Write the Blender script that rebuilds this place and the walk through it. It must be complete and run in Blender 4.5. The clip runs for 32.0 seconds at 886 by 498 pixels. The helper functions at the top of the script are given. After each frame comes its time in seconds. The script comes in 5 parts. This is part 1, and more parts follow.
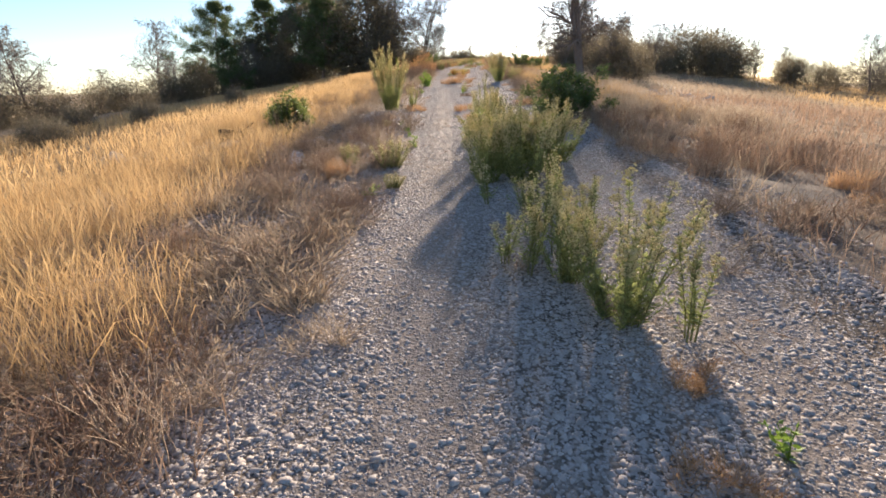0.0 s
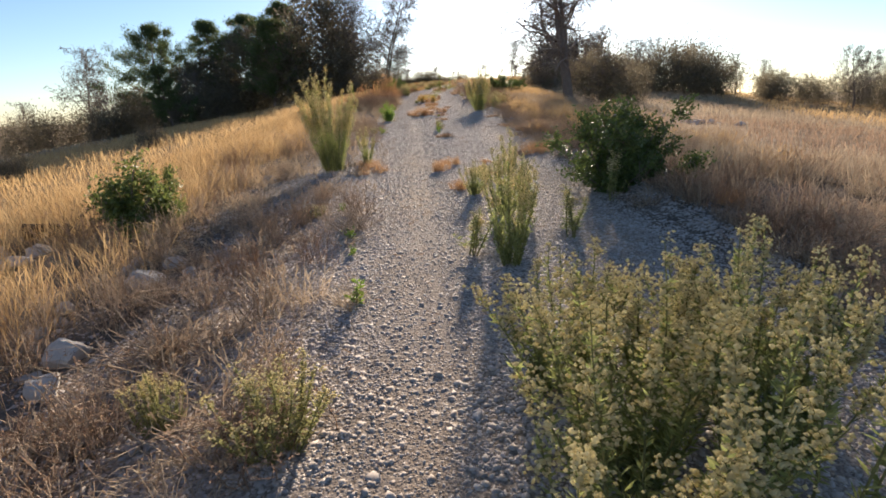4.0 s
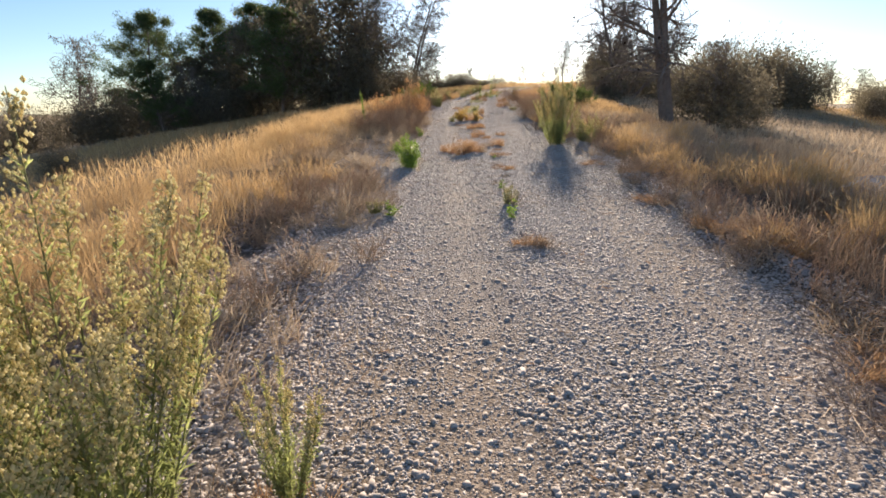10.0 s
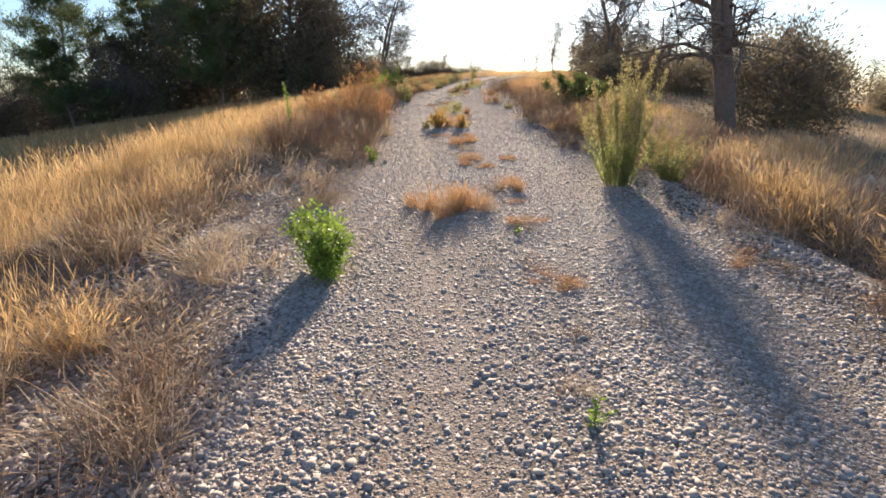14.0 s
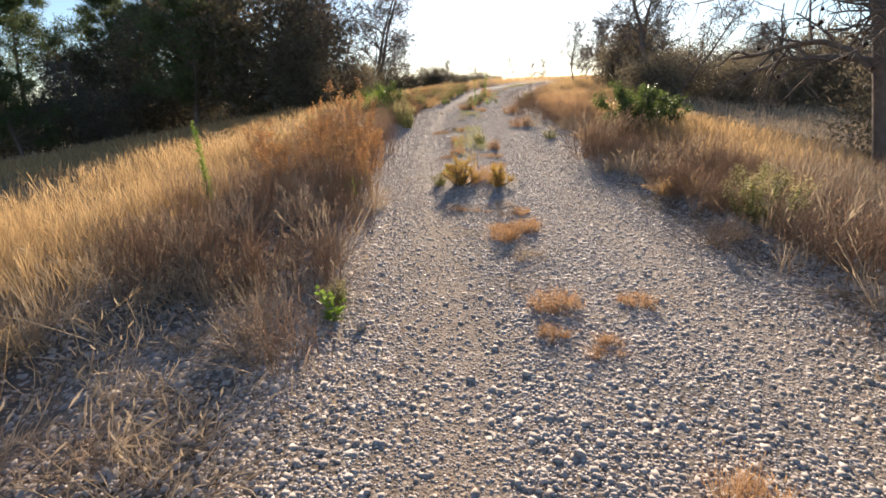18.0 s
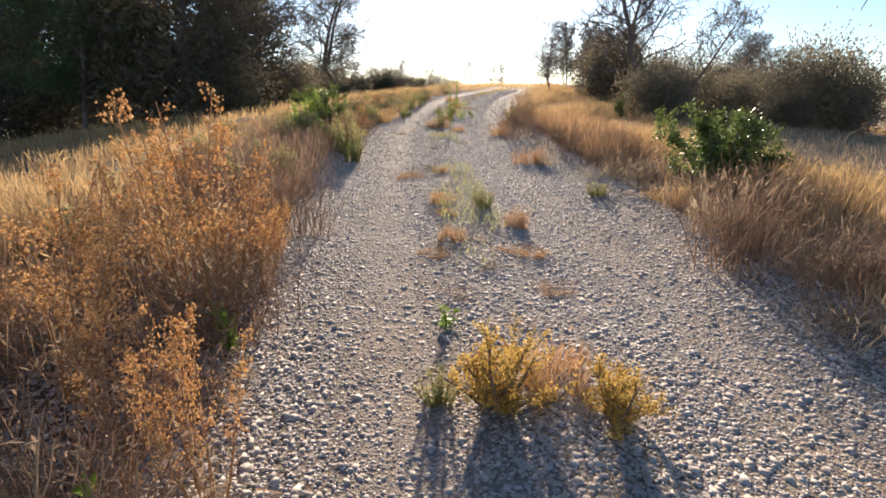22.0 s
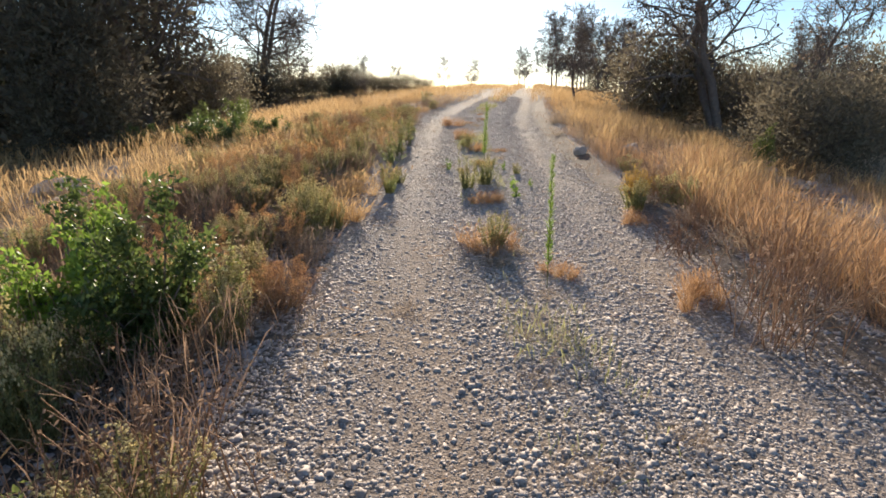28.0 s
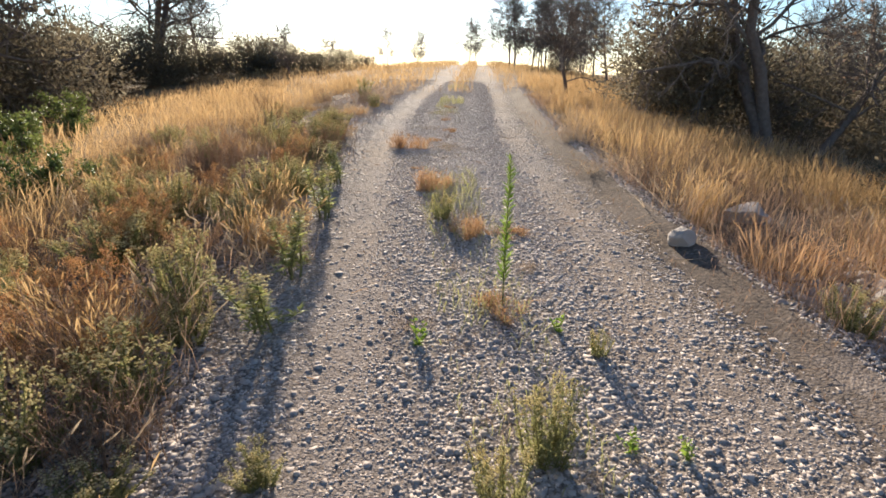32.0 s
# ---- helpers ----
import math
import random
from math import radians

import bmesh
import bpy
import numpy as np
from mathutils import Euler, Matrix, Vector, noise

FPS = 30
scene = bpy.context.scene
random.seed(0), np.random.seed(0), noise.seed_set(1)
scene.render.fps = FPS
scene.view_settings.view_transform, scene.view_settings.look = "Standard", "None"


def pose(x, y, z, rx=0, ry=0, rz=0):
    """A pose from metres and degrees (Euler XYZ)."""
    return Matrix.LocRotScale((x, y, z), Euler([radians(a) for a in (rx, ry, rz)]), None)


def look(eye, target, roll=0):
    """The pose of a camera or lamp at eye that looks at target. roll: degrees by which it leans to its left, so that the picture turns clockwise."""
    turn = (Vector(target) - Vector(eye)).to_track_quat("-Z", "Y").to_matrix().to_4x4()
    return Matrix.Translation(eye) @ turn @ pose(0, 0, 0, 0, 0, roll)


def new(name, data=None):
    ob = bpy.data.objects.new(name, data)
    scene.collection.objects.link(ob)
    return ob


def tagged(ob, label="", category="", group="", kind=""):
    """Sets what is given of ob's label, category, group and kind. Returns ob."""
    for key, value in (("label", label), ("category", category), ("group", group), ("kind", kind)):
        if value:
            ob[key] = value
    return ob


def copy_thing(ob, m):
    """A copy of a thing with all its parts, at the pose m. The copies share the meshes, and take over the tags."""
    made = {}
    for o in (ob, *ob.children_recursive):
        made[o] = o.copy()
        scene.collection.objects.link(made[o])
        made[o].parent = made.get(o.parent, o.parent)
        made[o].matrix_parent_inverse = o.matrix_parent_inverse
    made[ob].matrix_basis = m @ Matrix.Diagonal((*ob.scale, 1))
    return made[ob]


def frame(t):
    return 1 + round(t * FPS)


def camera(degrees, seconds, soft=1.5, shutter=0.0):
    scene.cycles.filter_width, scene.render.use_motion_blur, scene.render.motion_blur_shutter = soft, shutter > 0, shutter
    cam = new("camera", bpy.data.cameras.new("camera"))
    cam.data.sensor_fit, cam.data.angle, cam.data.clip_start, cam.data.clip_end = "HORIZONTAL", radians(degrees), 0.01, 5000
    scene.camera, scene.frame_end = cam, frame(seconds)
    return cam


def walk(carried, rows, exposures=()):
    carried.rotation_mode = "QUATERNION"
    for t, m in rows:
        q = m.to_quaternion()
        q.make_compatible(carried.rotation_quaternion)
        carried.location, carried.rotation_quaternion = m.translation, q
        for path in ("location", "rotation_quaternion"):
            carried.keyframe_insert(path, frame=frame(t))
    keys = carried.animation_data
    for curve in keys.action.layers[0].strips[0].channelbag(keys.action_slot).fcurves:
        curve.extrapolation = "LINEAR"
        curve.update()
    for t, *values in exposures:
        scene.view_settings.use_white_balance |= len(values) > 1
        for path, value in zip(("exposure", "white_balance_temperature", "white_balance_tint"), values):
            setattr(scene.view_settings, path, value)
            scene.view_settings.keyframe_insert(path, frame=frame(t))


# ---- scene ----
cam = camera(81.0, 32.0, 1.7)
PATH = [
    (0, (0.006, -0.102, 1.477), (-0.024, 1.804, 0.874), -0.8),
    (0.5, (-0.038, 0.554, 1.495), (-0.054, 2.470, 0.926), 0),
    (1, (-0.087, 1.169, 1.599), (-0.096, 3.097, 1.069), 0.7),
    (1.5, (-0.143, 1.701, 1.687), (-0.122, 3.629, 1.151), 0.4),
    (2, (-0.100, 2.243, 1.714), (-0.043, 4.151, 1.119), -1.9),
    (2.5, (-0.136, 2.779, 1.704), (-0.043, 4.696, 1.141), -1.1),
    (3, (-0.048, 3.455, 1.748), (0.084, 5.374, 1.200), -1.4),
    (3.5, (-0.058, 4.119, 1.807), (0.057, 6.041, 1.262), -1.9),
    (5.5, (-0.246, 6.473, 1.913), (-0.265, 8.407, 1.401), -2.7),
    (6, (-0.194, 7.089, 1.978), (-0.175, 9.011, 1.427), -4.4),
    (6.5, (-0.199, 7.692, 2.061), (-0.141, 9.605, 1.482), -3.3),
    (7, (-0.170, 8.284, 2.107), (-0.093, 10.199, 1.535), -2.8),
    (7.5, (-0.166, 8.849, 2.115), (-0.089, 10.774, 1.580), -2.2),
    (8, (-0.129, 9.413, 2.134), (-0.047, 11.333, 1.577), -2.9),
    (8.5, (-0.113, 10.020, 2.182), (-0.046, 11.934, 1.605), -3.5),
    (9, (-0.147, 10.649, 2.267), (-0.093, 12.564, 1.695), -3),
    (9.5, (-0.161, 11.223, 2.305), (-0.121, 13.145, 1.757), -1.9),
    (10, (-0.306, 11.710, 2.413), (-0.308, 13.637, 1.878), -0.8),
    (10.5, (-0.311, 12.520, 2.304), (-0.305, 14.437, 1.733), -1.9),
    (11, (-0.332, 13.143, 2.332), (-0.299, 15.055, 1.744), -1.8),
    (11.5, (-0.308, 13.718, 2.417), (-0.181, 15.632, 1.853), -2),
    (12, (-0.200, 14.325, 2.469), (-0.001, 16.234, 1.905), -3.1),
    (12.5, (-0.210, 14.871, 2.512), (-0.004, 16.766, 1.905), -2.4),
    (13, (-0.142, 15.453, 2.574), (0.049, 17.340, 1.940), -2.7),
    (13.5, (-0.235, 16.265, 2.595), (-0.098, 18.177, 2.026), -1),
    (15.5, (-0.135, 18.597, 2.784), (-0.117, 20.498, 2.163), -1.1),
    (16, (-0.200, 19.205, 2.856), (-0.188, 21.128, 2.305), -0.3),
    (16.5, (-0.205, 19.701, 2.848), (-0.155, 21.623, 2.298), -2.9),
    (17, (-0.205, 20.241, 2.890), (-0.165, 22.157, 2.319), -4.6),
    (17.5, (-0.280, 20.777, 2.963), (-0.219, 22.692, 2.393), -3),
    (18, (-0.281, 21.322, 2.993), (-0.190, 23.240, 2.432), -1.6),
    (18.5, (-0.287, 21.804, 2.958), (-0.113, 23.708, 2.374), -0.1),
    (19, (-0.272, 22.344, 3.049), (0.016, 24.227, 2.441), 2.1),
    (19.5, (-0.214, 22.898, 3.092), (0.029, 24.794, 2.502), 2.5),
    (20, (-0.284, 23.653, 3.116), (-0.101, 25.568, 2.567), 3.4),
    (20.5, (-0.268, 24.097, 3.111), (-0.101, 26.009, 2.551), 2.4),
    (21, (-0.321, 24.691, 3.093), (-0.167, 26.590, 2.487), 2.8),
    (21.5, (-0.334, 25.339, 3.121), (-0.114, 27.228, 2.503), 3.5),
    (22, (-0.274, 25.873, 3.215), (0.014, 27.772, 2.661), 0.5),
    (22.5, (-0.228, 26.466, 3.238), (0.114, 28.356, 2.681), 1.5),
    (23, (-0.132, 27.089, 3.226), (0.239, 28.969, 2.651), 2.1),
    (23.5, (-0.138, 27.630, 3.248), (0.208, 29.513, 2.669), 1.5),
    (24, (-0.112, 28.176, 3.317), (0.217, 30.065, 2.749), 0.6),
    (24.5, (-0.109, 28.598, 3.511), (0.195, 30.500, 2.975), 0),
    (25, (-0.103, 29.351, 3.434), (0.220, 31.254, 2.911), 1.3),
    (25.5, (-0.020, 29.953, 3.457), (0.323, 31.846, 2.909), 1.7),
    (27.5, (-0.127, 32.798, 3.821), (0.290, 34.659, 3.219), 1.7),
    (28, (-0.010, 33.488, 3.874), (0.429, 35.352, 3.299), 0.8),
    (28.5, (0.096, 34.159, 3.953), (0.559, 36.034, 3.430), 0.1),
    (29, (0.272, 34.823, 3.965), (0.777, 36.689, 3.452), 0.1),
    (29.5, (0.372, 35.422, 3.937), (0.942, 37.258, 3.389), 1.5),
    (30, (0.526, 36.065, 3.893), (1.194, 37.859, 3.314), 1.4),
    (30.5, (0.631, 36.576, 3.929), (1.321, 38.377, 3.400), 1.2),
    (31, (0.691, 37.077, 3.986), (1.338, 38.882, 3.416), 0.7),
    (31.5, (0.829, 37.652, 4.137), (1.440, 39.454, 3.522), 1),
    (32, (1.038, 38.310, 4.232), (1.667, 40.090, 3.570), 1.3),
]

walk(cam, [(t, look(e, g, r)) for t, e, g, r in PATH], [(0.0, 1.62, 6600, 12), (2.0, 1.22, 6500, 10), (6.0, 1.25, 6600, 11), (9.0, 1.3, 6500, 10), (11.0, 1.25, 6500, 10), (16.0, 1.62, 6800, 12), (18.0, 1.38, 6700, 11), (20.0, 1.42, 6500, 10), (22.0, 1.4, 6500, 10), (25.0, 1.2, 6400, 8), (32.0, 1.3, 6400, 9)])

# ---- light ----
SUN_AZ, SUN_EL = radians(11.0), radians(18.0)
world = bpy.data.worlds.new("world")
scene.world = world
world.use_nodes = True
wn = world.node_tree.nodes
sky = wn.new("ShaderNodeTexSky")
sky.sky_type = "NISHITA"
sky.sun_disc = False
sky.sun_elevation = SUN_EL
sky.sun_rotation = SUN_AZ
sky.altitude = 300
sky.air_density = 0.9
sky.dust_density = 0.3
sky.ozone_density = 3.0
world.node_tree.links.new(sky.outputs[0], wn["Background"].inputs[0])
wn["Background"].inputs[1].default_value = 0.066
sun = new("sun", bpy.data.lights.new("sun", "SUN"))
sun.data.energy = 5.0
sun.data.angle = radians(2.4)
sun.data.color = (1.0, 0.85, 0.68)
sun_way = Vector((math.sin(SUN_AZ) * math.cos(SUN_EL), math.cos(SUN_AZ) * math.cos(SUN_EL), math.sin(SUN_EL)))
sun.matrix_world = look(sun_way * 60, (0, 0, 0))

# ---- the lie of the land: a road climbing a ridge at a steady four degrees ----
SLOPE = radians(4.0)
CS, SN = math.cos(SLOPE), math.sin(SLOPE)
rng = np.random.default_rng(7)


def centre(y):
    """The road's middle line."""
    y = np.asarray(y, float)
    return 0.72 + np.where(y < 28, 0.0, np.where(y < 48, 0.0095 * (y - 28) ** 2, 3.8 + 0.42 * (y - 48)))


def wob(x, y, s, k):
    """Smooth uneven waves of about 1/s metres."""
    return (np.sin(x * s * 1.9 + 2.1 * np.sin(y * s * 0.7 + k) + k) * np.sin(y * s * 1.7 + 1.7 * np.sin(x * s * 0.9 - k) + 2.3 * k))


def lie(x, y):
    """Height over the sloping plane of the road."""
    x, y = np.asarray(x, float), np.asarray(y, float)
    u = x - centre(y)
    left, right = np.maximum(-u - 1.5, 0), np.maximum(u - 1.5, 0)
    z = -0.14 * left ** 2 / (left + 2.0) - 0.12 * right ** 2 / (right + 3.0)
    far = np.maximum(y - 45, 0)
    z = z - 0.0012 * far ** 2 / (1 + far / 120)
    z = z + 0.9 * np.exp(-((x + 1.5) / 7.0) ** 2 - ((y - 68) / 6.0) ** 2)
    z = z - 0.0006 * np.maximum(y - 85, 0) ** 2 / (1 + np.maximum(y - 85, 0) / 150)
    side = np.clip((np.abs(u) - 1.7) / 1.0, 0, 1)
    z = z + side * (0.05 * wob(x, y, 0.8, 1.0) + 0.03 * wob(x, y, 2.1, 4.0)) + 0.08 * np.exp(-((u - 1.85) / 0.22) ** 2)
    z = z - 0.025 * np.exp(-((u + 0.78) / 0.32) ** 2) - 0.025 * np.exp(-((u - 0.85) / 0.35) ** 2)
    return z


def spots(x, y, dz=0.0):
    x, y = np.asarray(x, float), np.asarray(y, float)
    z = lie(x, y) + dz
    up = y * SN + z * CS
    up = np.where(up < -10, -10 - 12 * (1 - np.exp((up + 10) / 12)), up)
    return np.stack([x + 0 * z, y * CS - z * SN, up], -1)


def spot(x, y, dz=0.0):
    return Vector(spots(x, y, dz).tolist())


# ---- materials ----
def material(name, dark, light, rough=0.9, glow=0.0, by="island", grain=30.0, bump=0.0, spec=0.2):
    """dark to light: the spread from piece to piece and along the grain; glow: the share of light that passes through."""
    m = bpy.data.materials.new(name)
    m.use_nodes = True
    nt = m.node_tree
    n, ln = nt.nodes, nt.links
    bsdf = n["Principled BSDF"]
    out = n["Material Output"]
    if by == "island":
        pick = n.new("ShaderNodeNewGeometry").outputs["Random Per Island"]
    else:
        pick = n.new("ShaderNodeObjectInfo").outputs["Random"]
    co = n.new("ShaderNodeTexCoord").outputs["Object"]
    tex = n.new("ShaderNodeTexNoise")
    tex.inputs["Scale"].default_value = grain
    tex.inputs["Detail"].default_value = 5
    ln.new(co, tex.inputs["Vector"])
    patch = n.new("ShaderNodeTexNoise")
    patch.inputs["Scale"].default_value = grain * 0.06
    ln.new(co, patch.inputs["Vector"])
    add = n.new("ShaderNodeMath")
    add.operation = "MULTIPLY_ADD"
    ln.new(pick, add.inputs[0])
    add.inputs[1].default_value = 0.55
    ln.new(tex.outputs["Fac"], add.inputs[2])
    add2 = n.new("ShaderNodeMath")
    add2.operation = "MULTIPLY_ADD"
    ln.new(patch.outputs["Fac"], add2.inputs[0])
    add2.inputs[1].default_value = 0.6
    ln.new(add.outputs[0], add2.inputs[2])
    rng_node = n.new("ShaderNodeMapRange")
    rng_node.inputs["From Min"].default_value = 0.55
    rng_node.inputs["From Max"].default_value = 1.55
    ln.new(add2.outputs[0], rng_node.inputs["Value"])
    mix = n.new("ShaderNodeMix")
    mix.data_type = "RGBA"
    mix.inputs[6].default_value = (*dark, 1)
    mix.inputs[7].default_value = (*light, 1)
    ln.new(rng_node.outputs["Result"], mix.inputs[0])
    ln.new(mix.outputs[2], bsdf.inputs["Base Color"])
    bsdf.inputs["Roughness"].default_value = rough
    bsdf.inputs["Specular IOR Level"].default_value = spec
    if bump:
        b = n.new("ShaderNodeBump")
        b.inputs["Strength"].default_value = bump
        b.inputs["Distance"].default_value = 0.02
        ln.new(tex.outputs["Fac"], b.inputs["Height"])
        ln.new(b.outputs[0], bsdf.inputs["Normal"])
    if glow:
        tr = n.new("ShaderNodeBsdfTranslucent")
        ln.new(mix.outputs[2], tr.inputs["Color"])
        ms = n.new("ShaderNodeMixShader")
        ms.inputs[0].default_value = glow
        ln.new(bsdf.outputs[0], ms.inputs[1])
        ln.new(tr.outputs[0], ms.inputs[2])
        ln.new(ms.outputs[0], out.inputs["Surface"])
    return m


M_GRASS = material("golden_grass", (0.33, 0.2, 0.09), (0.70, 0.49, 0.25), 0.85, 0.47, grain=2.0)
M_STRAW = material("dry_straw", (0.26, 0.19, 0.13), (0.6, 0.475, 0.335), 0.85, 0.34, grain=4.0)
M_BROWN = material("brown_brush", (0.2, 0.125, 0.085), (0.5, 0.345, 0.235), 0.9, 0.36, grain=4.0)
M_RUST = material("rusty_tuft", (0.28, 0.155, 0.08), (0.58, 0.37, 0.2), 0.9, 0.42, grain=5.0)
M_TWIG = material("grey_twig", (0.17, 0.115, 0.08), (0.54, 0.41, 0.29), 0.9, 0.0, grain=20.0)
M_GREEN = material("weed_leaf", (0.16, 0.185, 0.058), (0.44, 0.46, 0.18), 0.6, 0.55, grain=6.0, spec=0.35)
M_FRESH = material("fresh_leaf", (0.12, 0.2, 0.03), (0.34, 0.46, 0.08), 0.5, 0.45, grain=6.0, spec=0.4)
M_LEAF = material("sunlit_leaf", (0.08, 0.105, 0.03), (0.25, 0.29, 0.085), 0.5, 0.45, grain=6.0, spec=0.4)
M_SHRUB = material("shrub_leaf", (0.05, 0.075, 0.022), (0.17, 0.22, 0.06), 0.45, 0.4, grain=5.0, spec=0.45)
M_OLIVE = material("olive_leaf", (0.19, 0.19, 0.075), (0.46, 0.44, 0.2), 0.7, 0.5, grain=6.0)
M_YELLOW = material("yellow_cushion", (0.36, 0.22, 0.05), (0.68, 0.47, 0.14), 0.8, 0.45, grain=6.0)
M_FLOWER = material("cream_flower", (0.62, 0.54, 0.3), (0.88, 0.8, 0.54), 0.9, 0.62, grain=6.0)
M_DRYFLOWER = material("dry_flower", (0.62, 0.41, 0.22), (0.9, 0.68, 0.42), 0.9, 0.72, grain=6.0)
M_STEM = material("weed_stem", (0.10, 0.10, 0.035), (0.28, 0.26, 0.11), 0.7, 0.0, grain=20.0)
M_BARK = material("bark", (0.08, 0.06, 0.05), (0.26, 0.2, 0.165), 0.95, 0.0, grain=14.0, bump=0.8)
M_BRANCH = material("dead_branch", (0.09, 0.072, 0.06), (0.27, 0.22, 0.185), 0.95, 0.0, grain=14.0)
M_NEEDLE = material("pine_needle", (0.06, 0.085, 0.035), (0.18, 0.22, 0.09), 0.6, 0.4, grain=3.0)
# Evergreen leaf colour is raised and browned to imitate a pale glare veil.
M_VEILED_LEAF = material("veiled_evergreen", (0.1, 0.084, 0.06), (0.26, 0.22, 0.15), 0.65, 0.5, grain=3.0)
M_ROCK = material("limestone", (0.38, 0.33, 0.29), (0.66, 0.6, 0.54), 0.9, 0.0, by="object", grain=22.0, bump=0.6)
M_STONE = material("gravel_stone", (0.29, 0.243, 0.212), (0.57, 0.5, 0.447), 0.9, 0.0, grain=60.0)
M_GRIT = material("warm_grit", (0.2, 0.15, 0.118), (0.45, 0.36, 0.29), 0.95, 0.0, grain=60.0)
M_CONE = material("pine_cone", (0.03, 0.02, 0.015), (0.09, 0.06, 0.04), 0.9, 0.0, grain=40.0)


def ground_material():
    m = bpy.data.materials.new("ground")
    m.use_nodes = True
    nt = m.node_tree
    n, ln = nt.nodes, nt.links
    bsdf = n["Principled BSDF"]
    bsdf.inputs["Roughness"].default_value = 0.95
    bsdf.inputs["Specular IOR Level"].default_value = 0.15
    co = n.new("ShaderNodeTexCoord").outputs["Object"]

    def vor(scale, feature="F1"):
        v = n.new("ShaderNodeTexVoronoi")
        v.feature = feature
        v.inputs["Scale"].default_value = scale
        ln.new(co, v.inputs["Vector"])
        return v

    def noi(scale, detail=5):
        v = n.new("ShaderNodeTexNoise")
        v.inputs["Scale"].default_value = scale
        v.inputs["Detail"].default_value = detail
        ln.new(co, v.inputs["Vector"])
        return v

    def ramp(src, stops):
        r = n.new("ShaderNodeValToRGB")
        while len(r.color_ramp.elements) < len(stops):
            r.color_ramp.elements.new(0.5)
        for e, (p, c) in zip(r.color_ramp.elements, stops):
            e.position, e.color = p, (*c, 1)
        ln.new(src, r.inputs[0])
        return r.outputs[0]

    def mixed(fac, a, b, mode="MIX"):
        x = n.new("ShaderNodeMix")
        x.data_type, x.blend_type = "RGBA", mode
        for sock, val in ((0, fac), (6, a), (7, b)):
            if isinstance(val, (int, float)):
                x.inputs[sock].default_value = val
            else:
                ln.new(val, x.inputs[sock])
        return x.outputs[2]

    small, fine = vor(46), vor(105)
    sep = n.new("ShaderNodeSeparateColor")
    ln.new(small.outputs["Color"], sep.inputs[0])
    sep2 = n.new("ShaderNodeSeparateColor")
    ln.new(fine.outputs["Color"], sep2.inputs[0])
    stone = ramp(sep.outputs[0], [(0.0, (0.17, 0.145, 0.125)), (0.5, (0.31, 0.27, 0.235)), (1.0, (0.52, 0.46, 0.41))])
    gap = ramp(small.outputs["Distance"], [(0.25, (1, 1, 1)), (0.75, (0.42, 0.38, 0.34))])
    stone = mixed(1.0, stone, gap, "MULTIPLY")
    grit = ramp(sep2.outputs[0], [(0.0, (0.17, 0.135, 0.108)), (1.0, (0.45, 0.375, 0.31))])
    dust = noi(1.1, 6)
    dusty = ramp(dust.outputs["Fac"], [(0.42, (0, 0, 0)), (0.62, (1, 1, 1))])
    rut = n.new("ShaderNodeAttribute")
    rut.attribute_name = "rut"
    worn = n.new("ShaderNodeMath")
    worn.operation = "MAXIMUM"
    ln.new(rut.outputs["Fac"], worn.inputs[0])
    ln.new(dusty, worn.inputs[1])
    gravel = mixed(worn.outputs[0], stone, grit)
    warm = noi(0.45, 4)
    tint = ramp(warm.outputs["Fac"], [(0.35, (0.93, 0.95, 1.0)), (0.65, (1.0, 0.93, 0.84))])
    gravel = mixed(1.0, gravel, tint, "MULTIPLY")
    litter = noi(34, 8)
    soil = ramp(litter.outputs["Fac"], [(0.3, (0.05, 0.037, 0.028)), (0.52, (0.13, 0.096, 0.07)), (0.72, (0.33, 0.25, 0.175))])
    field = noi(0.9, 5)
    gold = ramp(field.outputs["Fac"], [(0.35, (0.24, 0.16, 0.09)), (0.65, (0.46, 0.31, 0.15))])
    grey = ramp(field.outputs["Fac"], [(0.35, (0.09, 0.073, 0.06)), (0.65, (0.21, 0.175, 0.145))])
    open_land = n.new("ShaderNodeAttribute")
    open_land.attribute_name = "open_land"
    soil = mixed(0.5, soil, mixed(open_land.outputs["Fac"], grey, gold))
    mask = n.new("ShaderNodeAttribute")
    mask.attribute_name = "gravel"
    edge = n.new("ShaderNodeMath")
    edge.operation = "MULTIPLY_ADD"
    ln.new(noi(3.0, 6).outputs["Fac"], edge.inputs[0])
    edge.inputs[1].default_value = 0.9
    sub = n.new("ShaderNodeMath")
    sub.operation = "SUBTRACT"
    ln.new(mask.outputs["Fac"], sub.inputs[0])
    sub.inputs[1].default_value = 0.45
    ln.new(sub.outputs[0], edge.inputs[2])
    sharp = n.new("ShaderNodeMapRange")
    sharp.inputs["From Min"].default_value = 0.3
    sharp.inputs["From Max"].default_value = 0.6
    ln.new(edge.outputs[0], sharp.inputs["Value"])
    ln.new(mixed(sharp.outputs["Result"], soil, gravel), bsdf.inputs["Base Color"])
    b1 = n.new("ShaderNodeBump")
    b1.inputs["Strength"].default_value = 0.3
    b1.inputs["Distance"].default_value = 0.012
    b1.invert = True
    ln.new(small.outputs["Distance"], b1.inputs["Height"])
    b2 = n.new("ShaderNodeBump")
    b2.inputs["Strength"].default_value = 0.4
    b2.inputs["Distance"].default_value = 0.006
    b2.invert = True
    ln.new(fine.outputs["Distance"], b2.inputs["Height"])
    ln.new(b1.outputs[0], b2.inputs["Normal"])
    ln.new(b2.outputs[0], bsdf.inputs["Normal"])
    return m


